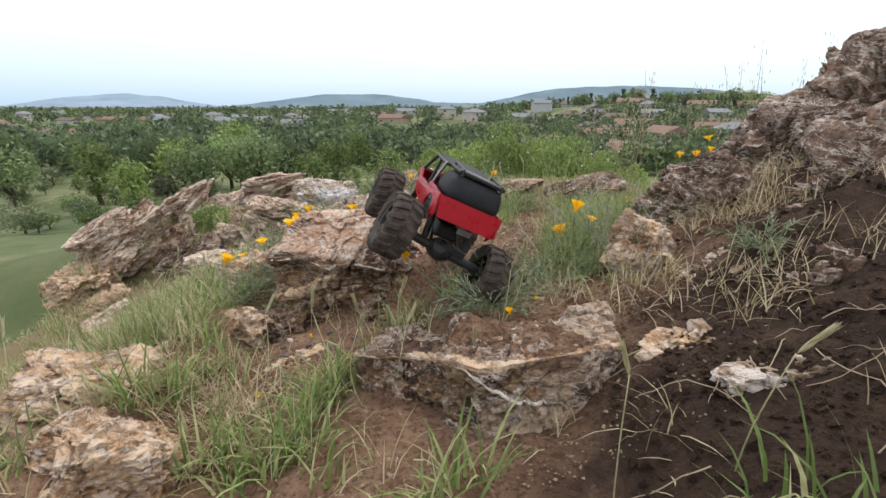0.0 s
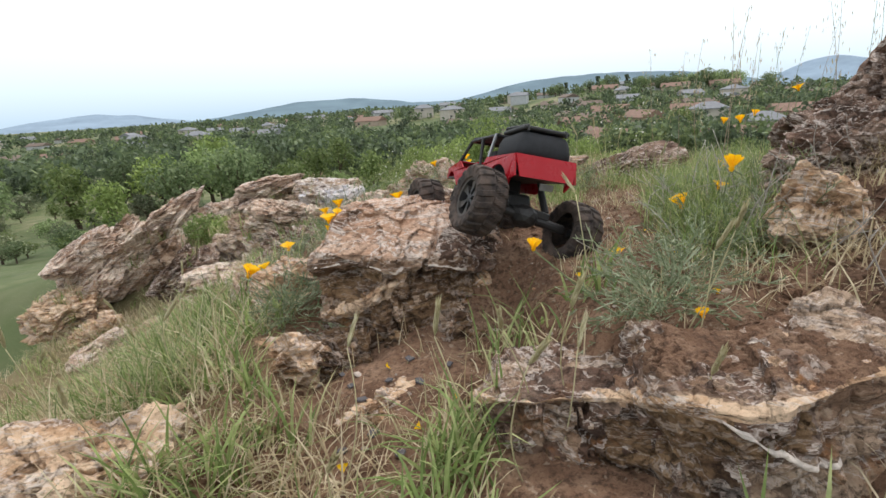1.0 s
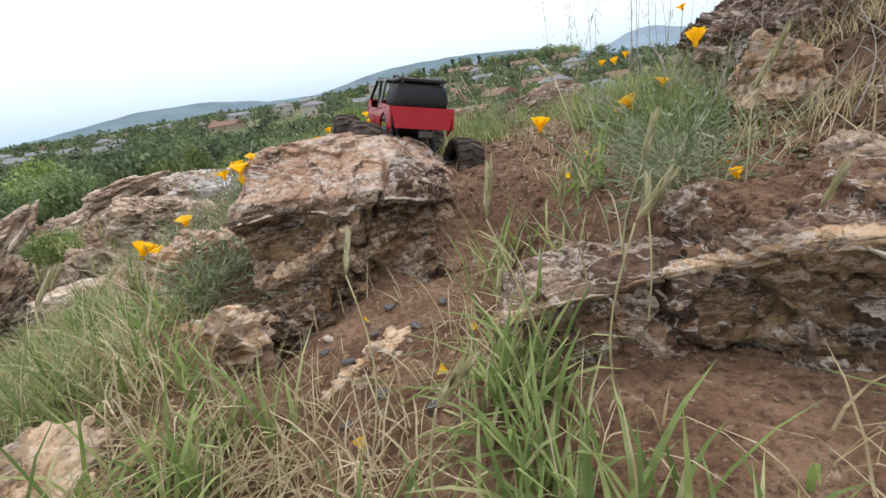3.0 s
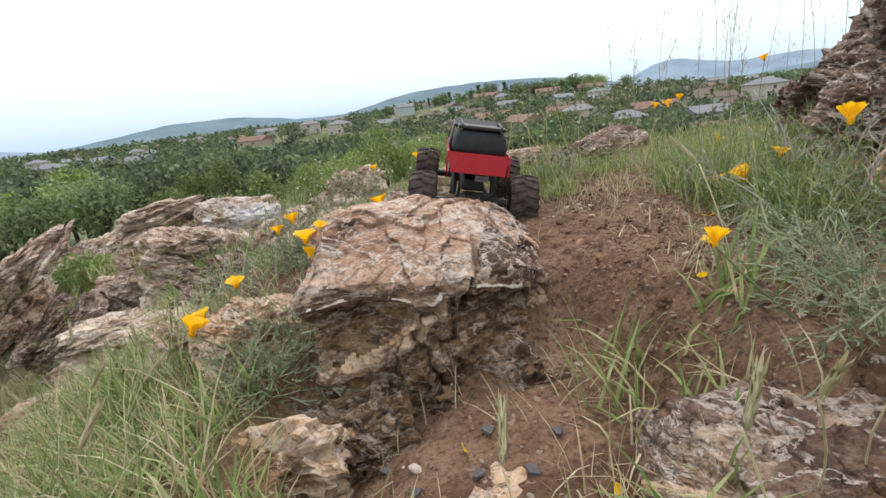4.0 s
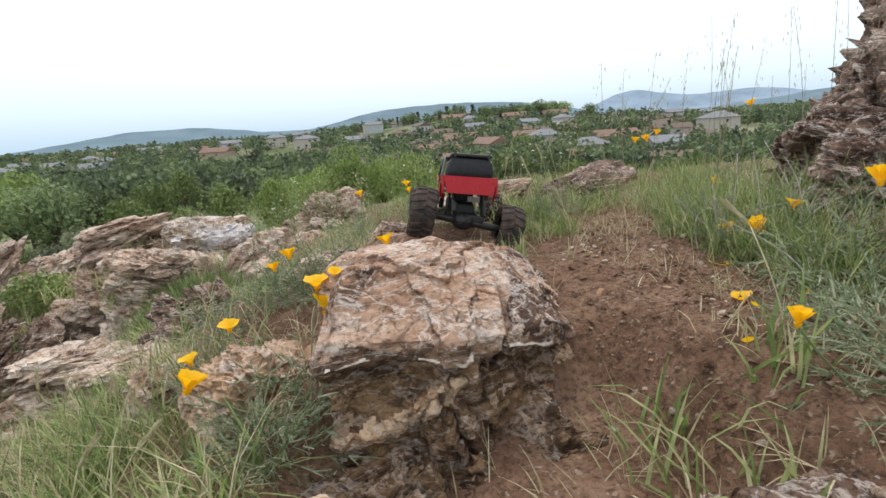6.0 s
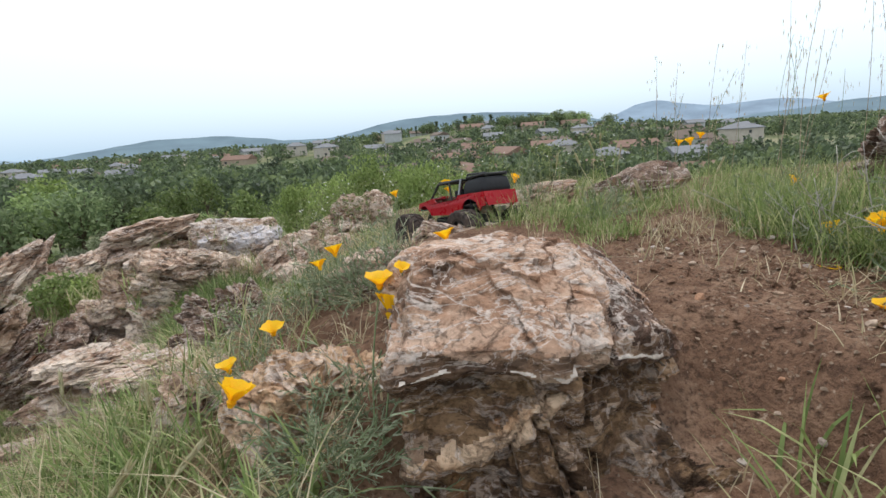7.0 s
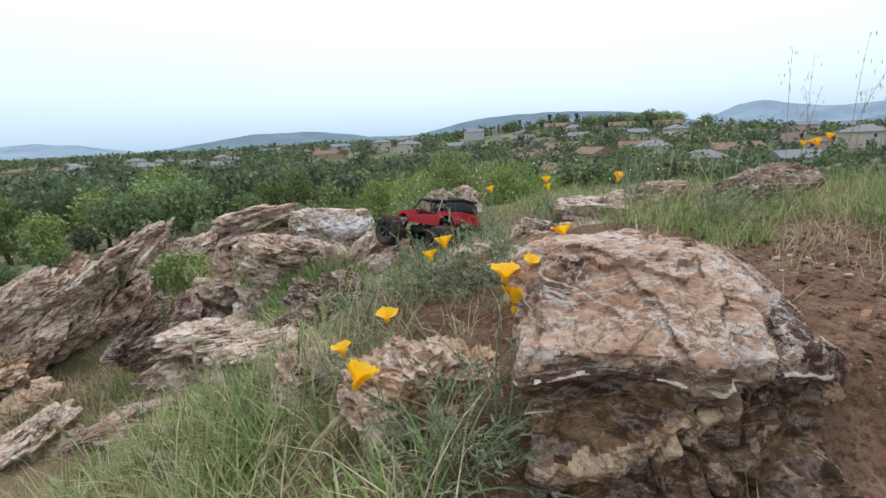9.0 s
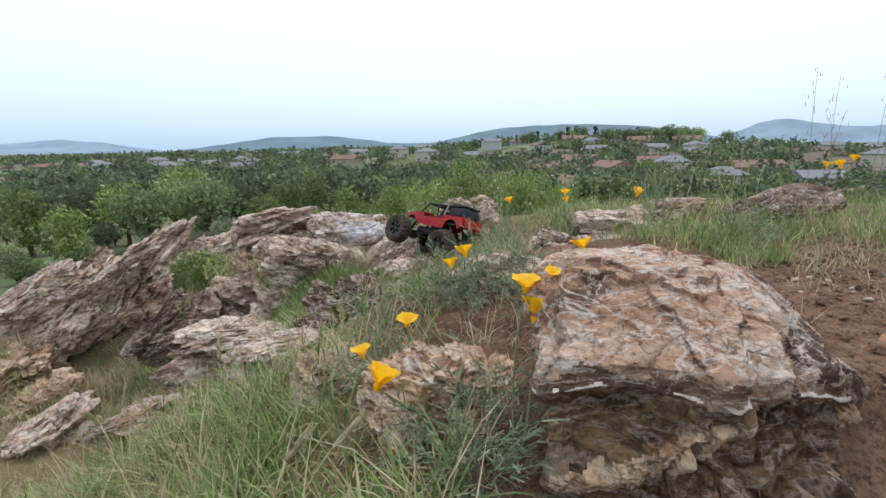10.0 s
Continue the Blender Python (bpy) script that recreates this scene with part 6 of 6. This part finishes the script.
def make_shards():
    """Thin angular slate shards and fallen petals before the boulder."""
    rng = random.Random(71)
    for x, y, size in ((-0.41, 1.22, 0.020), (-0.36, 1.27, 0.014), (-0.32, 1.34, 0.020), (-0.44, 1.29, 0.013), (-0.30, 1.24, 0.016), (-0.38, 1.12, 0.018), (-0.33, 1.05, 0.015), (-0.47, 1.36, 0.013), (-0.24, 1.29, 0.012), (-0.43, 1.10, 0.013)):
        bm = bmesh.new()
        k = rng.choice((4, 5, 5))
        size *= 0.72
        ring = [(math.cos(a) * size * rng.uniform(0.7, 1.2), math.sin(a) * size * rng.uniform(0.6, 1.0)) for a in (6.283 * i / k + rng.uniform(-0.3, 0.3) for i in range(k))]
        lo = [bm.verts.new((px, py, -0.0015)) for px, py in ring]
        hi = [bm.verts.new((px * 0.93, py * 0.93, 0.0015)) for px, py in ring]
        bm.faces.new(lo[::-1])
        bm.faces.new(hi)
        for i in range(k):
            bm.faces.new((lo[i], lo[(i + 1) % k], hi[(i + 1) % k], hi[i]))
        ob = part("slate_shard", bm, SLATE)
        ob.matrix_basis = pose(x, y, gz(x, y) + 0.005, rng.uniform(-16, 16), rng.uniform(-16, 16), rng.uniform(0, 360))
        tagged(ob, "thin grey slate shard lying on earth", "stone", "slate shards")
    for x, y in ((-0.31, 1.10), (-0.36, 1.31), (0.05, 1.36), (0.14, 1.42), (-0.42, 1.04), (0.30, 1.46), (-0.24, 1.16)):
        ob = new("fallen_petal", PETALS[2])
        ob.matrix_basis = pose(x, y, gz(x, y) + 0.008, rng.uniform(60, 100), rng.uniform(-20, 20), rng.uniform(0, 360)) @ Matrix.Diagonal((0.014, 0.014, 0.014, 1))
        tagged(ob, "orange poppy petal fallen on the ground", "petal", "fallen petals")


make_shards()


# ---- the toy rock crawler ----
C = 1.22
RED = Nodes("red_shell", 0.36, 0.3)
RED.done(RED.mix(RED.ramp(RED.noise(RED.coords(), 22.0, 5), (0.54, 0.0), (0.76, 0.2)), (0.36, 0.006, 0.014), (0.22, 0.05, 0.04)), None, RED.ramp(RED.noise(RED.coords(), 40.0, 4), (0.4, 0.25), (0.7, 0.6)))
RED = RED.mat
CLOTH = plain_material("black_cloth", (0.022, 0.023, 0.026), 0.75, 0.3, 0.35, 60.0, bump=0.3)
BLACK = plain_material("black_plastic", (0.018, 0.017, 0.017), 0.5, 0.4, 0.4, 50.0)
STEEL = plain_material("dull_steel", (0.30, 0.30, 0.31), 0.45, 0.5, 0.2, 50.0, metal=0.8)
RIM = plain_material("dusty_rim", (0.065, 0.058, 0.052), 0.7, 0.3, 0.4, 60.0)
RUBBER = Nodes("dusty_rubber", 0.85, 0.3)
RUBBER.done(RUBBER.mix(RUBBER.ramp(RUBBER.noise(RUBBER.coords(), 35.0, 6, 0.7), (0.36, 0.0), (0.62, 0.85)), (0.022, 0.019, 0.018), (0.095, 0.068, 0.055)))
RUBBER = RUBBER.mat


def s3(*p):
    return tuple(C * a for a in p)


def wheel_mesh(side):
    """Tyre with chevron lugs and a dished rim with six spokes, one skin; the axle runs along x, the open face to side."""
    R, W, n = 0.066 * C, 0.056 * C, 180
    prof = [(-0.38, 0.57), (-0.50, 0.60), (-0.53, 0.72), (-0.53, 0.82), (-0.52, 0.90), (-0.44, 0.93), (-0.43, 0.935), (-0.30, 0.945), (-0.15, 0.95), (-0.03, 0.95), (-0.02, 0.95), (0.02, 0.95), (0.03, 0.95), (0.15, 0.95),
            (0.30, 0.945), (0.43, 0.935), (0.44, 0.93), (0.52, 0.90), (0.53, 0.82), (0.53, 0.72), (0.50, 0.60), (0.44, 0.57), (0.42, 0.52), (0.18, 0.49), (0.17, 0.30), (0.18, 0.13), (0.34, 0.11), (0.36, 0.0005)]
    prof = [(x * side, r) for x, r in prof]
    k = len(prof)
    v, mi, f = [], [], []
    step = 2 * math.pi / 18
    for a in np.linspace(0, 2 * math.pi, n, endpoint=False):
        spoke = (a / (math.pi / 3)) % 1.0 < 0.42
        for j, (x, r) in enumerate(prof):
            if 4 <= j <= 17 and j not in (10, 11):
                half = 0.0 if x < 0 else 0.5
                u = ((a / step) + half - 0.8 * abs(x)) % 1.0
                r += 0.055 if u < 0.52 and abs(x) < 0.5 else 0.0
            if 2 <= j <= 4 or 17 <= j <= 19:
                u = (a / step + (0.0 if x < 0 else 0.5) - 0.35) % 1.0
                x *= 1.07 if u < 0.5 and r > 0.8 else 1.0
            if j in (23, 24, 25) and spoke:
                x += 0.16 * side
            v.append((x * W, math.cos(a) * r * R, math.sin(a) * r * R))
    for i in range(n):
        for j in range(k - 1):
            f.append((i * k + j, i * k + j + 1, ((i + 1) % n) * k + j + 1, ((i + 1) % n) * k + j))
            mi.append(0 if j < 21 else 1 if j < 24 and (i / (n / 6)) % 1.0 < 0.42 else 2 if j > 21 else 1)
    return mesh_of("wheel", np.array(v), f, [RUBBER, RIM, BLACK], False, mi)


def side_panel(bm, x, nose):
    """One side of the tub, with the door dip and both wheel arches, as a thin plate."""
    pr = [(-0.200, 0.140), (-0.192, 0.181), (-0.075, 0.179), (-0.062, 0.166), (0.045, 0.163), (0.066, 0.178), (0.168, 0.166), (0.176, 0.146), (0.168, 0.140)]
    pr += [(0.135 + 0.034 * math.cos(a), 0.128 + 0.030 * math.sin(a)) for a in np.linspace(0.5, 2.6, 7)]
    pr += [(0.085, 0.122), (-0.070, 0.118)]
    pr += [(-0.128 + 0.042 * math.cos(a), 0.124 + 0.040 * math.sin(a)) for a in np.linspace(0.0, math.pi, 9)]
    pr += [(-0.182, 0.136)]
    fronts = []
    for off in (0.0, 0.004):
        ring = []
        for y, z in pr:
            w = x * (1 - nose * max(0.0, (y - 0.06) / 0.11)) * (1 - 0.5 * max(0.0, 0.135 - z) / 0.135)
            ring.append(bm.verts.new(s3(w - math.copysign(off, x), y, z)))
        fronts.append(ring)
    bm.faces.new(fronts[0])
    bm.faces.new(fronts[1][::-1])
    n = len(pr)
    for i in range(n):
        bm.faces.new((fronts[0][i], fronts[0][(i + 1) % n], fronts[1][(i + 1) % n], fronts[1][i]))


def plate(bm, quad, t=0.003):
    a = [Vector(s3(*p)) for p in quad]
    nrm = (a[1] - a[0]).cross(a[2] - a[0]).normalized() * t * C
    lo, hi = [bm.verts.new(p) for p in a], [bm.verts.new(p - nrm) for p in a]
    bm.faces.new(lo)
    bm.faces.new(hi[::-1])
    for i in range(4):
        bm.faces.new((lo[i], lo[(i + 1) % 4], hi[(i + 1) % 4], hi[i]))


def make_truck():
    ob = new("toy_truck")
    bm = bmesh.new()
    for x in (-0.068, 0.068):
        side_panel(bm, x, 0.22)
    plate(bm, [(-0.066, -0.192, 0.181), (0.066, -0.192, 0.181), (0.058, -0.201, 0.139), (-0.058, -0.201, 0.139)])
    plate(bm, [(-0.066, 0.066, 0.178), (0.066, 0.066, 0.178), (0.052, 0.168, 0.167), (-0.052, 0.168, 0.167)])
    plate(bm, [(-0.052, 0.169, 0.167), (0.052, 0.169, 0.167), (0.052, 0.177, 0.142), (-0.052, 0.177, 0.142)])
    plate(bm, [(-0.020, 0.072, 0.184), (0.020, 0.072, 0.184), (0.016, 0.160, 0.174), (-0.016, 0.160, 0.174)], 0.008)
    bmesh.ops.recalc_face_normals(bm, faces=bm.faces)
    part("body_tub", bm, RED, ob, "glossy red body tub with cut-out wheel arches")
    bm = bmesh.new()
    plate(bm, [(-0.062, -0.19, 0.145), (0.062, -0.19, 0.145), (0.055, 0.16, 0.145), (-0.055, 0.16, 0.145)], 0.004)
    part("floor_pan", bm, BLACK, ob)
    bm = bmesh.new()
    add_box(bm, s3(0.122, 0.112, 0.052), pose(*s3(0, -0.138, 0.200), -4), 0.016 * C, (0.86, 0.88))
    part("soft_top", bm, CLOTH, ob, "black padded soft top over the tail", True)
    bm = bmesh.new()
    add_box(bm, s3(0.100, 0.085, 0.008), pose(*s3(0, -0.142, 0.231), -3), 0.003 * C)
    for x in (-0.042, 0.042):
        add_pipe(bm, [s3(x, -0.185, 0.226), s3(x, -0.182, 0.237), s3(x, -0.10, 0.239), s3(x, -0.098, 0.229)], 0.0028 * C)
    part("roof_rack", bm, BLACK, ob)
    bm = bmesh.new()
    add_box(bm, s3(0.104, 0.128, 0.007), pose(*s3(0, -0.022, 0.2265), 1), 0.003 * C)
    part("roof", bm, CLOTH, ob)
    for sd in (-1, 1):
        bm = bmesh.new()
        add_pipe(bm, [s3(sd * 0.062, 0.078, 0.176), s3(sd * 0.052, 0.042, 0.223), s3(sd * 0.054, -0.09, 0.226)], 0.0038 * C)
        add_pipe(bm, [s3(sd * 0.055, -0.02, 0.224), s3(sd * 0.062, -0.035, 0.166)], 0.0036 * C)
        part("roll_bar", bm, BLACK, ob)
        bm = bmesh.new()
        add_pipe(bm, [s3(sd * 0.064, -0.076, 0.180), s3(sd * 0.056, -0.083, 0.228)], 0.0036 * C)
        part("brace", bm, STEEL, ob, "silver roof brace")
        bm = bmesh.new()
        add_box(bm, s3(0.034, 0.036, 0.050), pose(*s3(sd * 0.026, -0.045, 0.172), -8), 0.006 * C)
        part("seat", bm, CLOTH, ob)
        bm = bmesh.new()
        made = bmesh.ops.create_cone(bm, cap_ends=True, segments=14, radius1=0.011 * C, radius2=0.010 * C, depth=0.005 * C)["verts"]
        bmesh.ops.transform(bm, matrix=pose(*s3(sd * 0.036, 0.176, 0.157), 100), verts=made)
        part("headlight", bm, STEEL, ob)
    bm = bmesh.new()
    add_pipe(bm, [s3(-0.052, 0.042, 0.223), s3(0.052, 0.042, 0.223)], 0.0038 * C)
    add_pipe(bm, [s3(-0.062, 0.078, 0.177), s3(0.062, 0.078, 0.177)], 0.0038 * C)
    part("windshield_frame", bm, BLACK, ob)
    bm = bmesh.new()
    add_box(bm, s3(0.056, 0.24, 0.030), pose(*s3(0, 0, 0.098)), 0.006 * C, (0.8, 0.96))
    add_box(bm, s3(0.050, 0.10, 0.034), pose(*s3(0, -0.02, 0.128)), 0.006 * C)
    part("chassis", bm, BLACK, ob)
    bm = bmesh.new()
    add_box(bm, s3(0.030, 0.003, 0.013), pose(*s3(0.012, -0.186, 0.127), 12), 0.001 * C)
    part("tail_plate", bm, STEEL, ob, "small silver plate under the tail")
    for sx in (-1, 1):
        for sy in (-1, 1):
            bm = bmesh.new()
            add_rod(bm, s3(sx * 0.046, sy * 0.142, 0.080), s3(sx * 0.044, sy * 0.118, 0.122), 0.0075 * C, n=10)
            add_rod(bm, s3(sx * 0.044, sy * 0.118, 0.120), s3(sx * 0.042, sy * 0.104, 0.150), 0.0045 * C, n=8)
            part("shock_absorber", bm, BLACK, ob)
    moving = {}
    for sy, name in ((-1, "rear_axle"), (1, "front_axle")):
        bm = bmesh.new()
        add_rod(bm, s3(-0.086, 0, 0), s3(0.086, 0, 0), 0.0095 * C, n=12)
        ball_v = bmesh.ops.create_icosphere(bm, subdivisions=2, radius=0.024 * C)["verts"]
        bmesh.ops.transform(bm, matrix=pose(*s3(-0.008, 0, 0.001)) @ Matrix.Diagonal((1.25, 1, 1, 1)), verts=ball_v)
        for x in (-0.035, 0.035):
            add_rod(bm, s3(x, 0, 0.008), s3(x * 0.7, -sy * 0.085, 0.028), 0.0040 * C)
        add_box(bm, s3(0.05, 0.018, 0.016), pose(*s3(0.02, 0, 0.013)), 0.003 * C)
        axle = part(name, bm, BLACK, ob, "dusty black axle with its housing")
        wheels = []
        for sx in (-1, 1):
            w = part("wheel", wheel_mesh(sx), None, axle, "big dusty black tyre with chunky lugs")
            wheels.append((w, sx))
        moving[name] = (axle, sy, wheels)
    return tagged(ob, "red and black toy rock crawler truck climbing over rocks", "toy truck"), moving


TRUCK, AXLES = make_truck()
# seconds, place, pitch, roll, heading, and the lean of the rear and front axle
DRIVE = [
    (0.0, -0.060, 1.405, 0.350, 5.0, 25.0, 11.0, 7.0, 0.0),
    (0.5, -0.092, 1.668, 0.318, 4.0, 15.9, 13.0, 14.1, 0.0),
    (1.0, -0.098, 1.712, 0.267, -7.3, 13.9, 17.1, 10.7, 0.0),
    (1.5, -0.114, 1.725, 0.268, -4.8, 15.6, 17.4, 13.1, 0.0),
    (2.0, -0.135, 1.750, 0.249, -5.3, 18.6, 19.3, 16.9, 0.0),
    (3.5, -0.100, 2.190, 0.222, 7.0, 10.8, -12.0, -1.0, 0.0),
    (4.0, -0.050, 2.250, 0.245, 4.0, 12.0, -15.0, -3.4, 0.0),
    (4.5, -0.045, 2.266, 0.256, -6.0, 7.8, -16.0, 3.6, 0.0),
    (5.0, -0.072, 2.240, 0.240, -11.0, 8.1, -10.8, 3.8, -0.1),
    (6.3, 0.030, 2.560, 0.220, -3.6, 8.0, -16.0, 9.3, -0.2),
    (6.5, 0.040, 2.620, 0.216, -3.6, 8.0, -15.0, 9.3, -0.2),
    (6.8, 0.045, 2.760, 0.180, -5.0, 6.0, -4.0, 8.0, 0.5),
    (7.0, 0.000, 2.880, 0.110, -8.0, 3.0, 20.0, 1.0, 2.3),
    (7.5, -0.200, 3.090, 0.028, -9.0, 8.0, 40.0, -3.7, 5.0),
    (8.0, -0.350, 3.380, -0.022, -9.5, 12.1, 36.2, -11.8, 6.1),
    (8.5, -0.380, 3.463, -0.031, -6.7, 10.6, 40.4, -10.0, 2.5),
    (9.0, -0.464, 3.594, -0.033, 0.2, 15.5, 42.0, -6.6, 3.5),
    (9.5, -0.515, 3.740, -0.034, 0.9, 18.6, 41.7, -8.9, 5.3),
    (10.0, -0.520, 3.805, -0.034, 2.0, 20.0, 40.9, -12.2, 3.1),
]


def motions():
    d = np.array(DRIVE)
    walk(TRUCK, [(r[0], pose(*r[1:7])) for r in DRIVE])
    for name, col in (("rear_axle", 7), ("front_axle", 8)):
        axle, sy, wheels = AXLES[name]
        walk(axle, [(r[0], pose(0, sy * 0.15 * C, 0.066 * C, 0, r[col], 0)) for r in DRIVE])
        ts = np.arange(0, 10.01, 0.1)
        xyz = np.stack([np.interp(ts, d[:, 0], d[:, k]) for k in (1, 2, 3)], -1)
        ahead = np.radians(np.interp(ts, d[:, 0], d[:, 6]))
        go = np.diff(xyz, axis=0)
        roll = np.concatenate([[0], np.cumsum(-go[:, 0] * np.sin(ahead[1:]) + go[:, 1] * np.cos(ahead[1:]))]) / (0.066 * C)
        for w, sx in wheels:
            walk(w, [(float(t), pose(sx * 0.112 * C, 0, 0, -math.degrees(a), 0, 0)) for t, a in zip(ts, roll)])


motions()
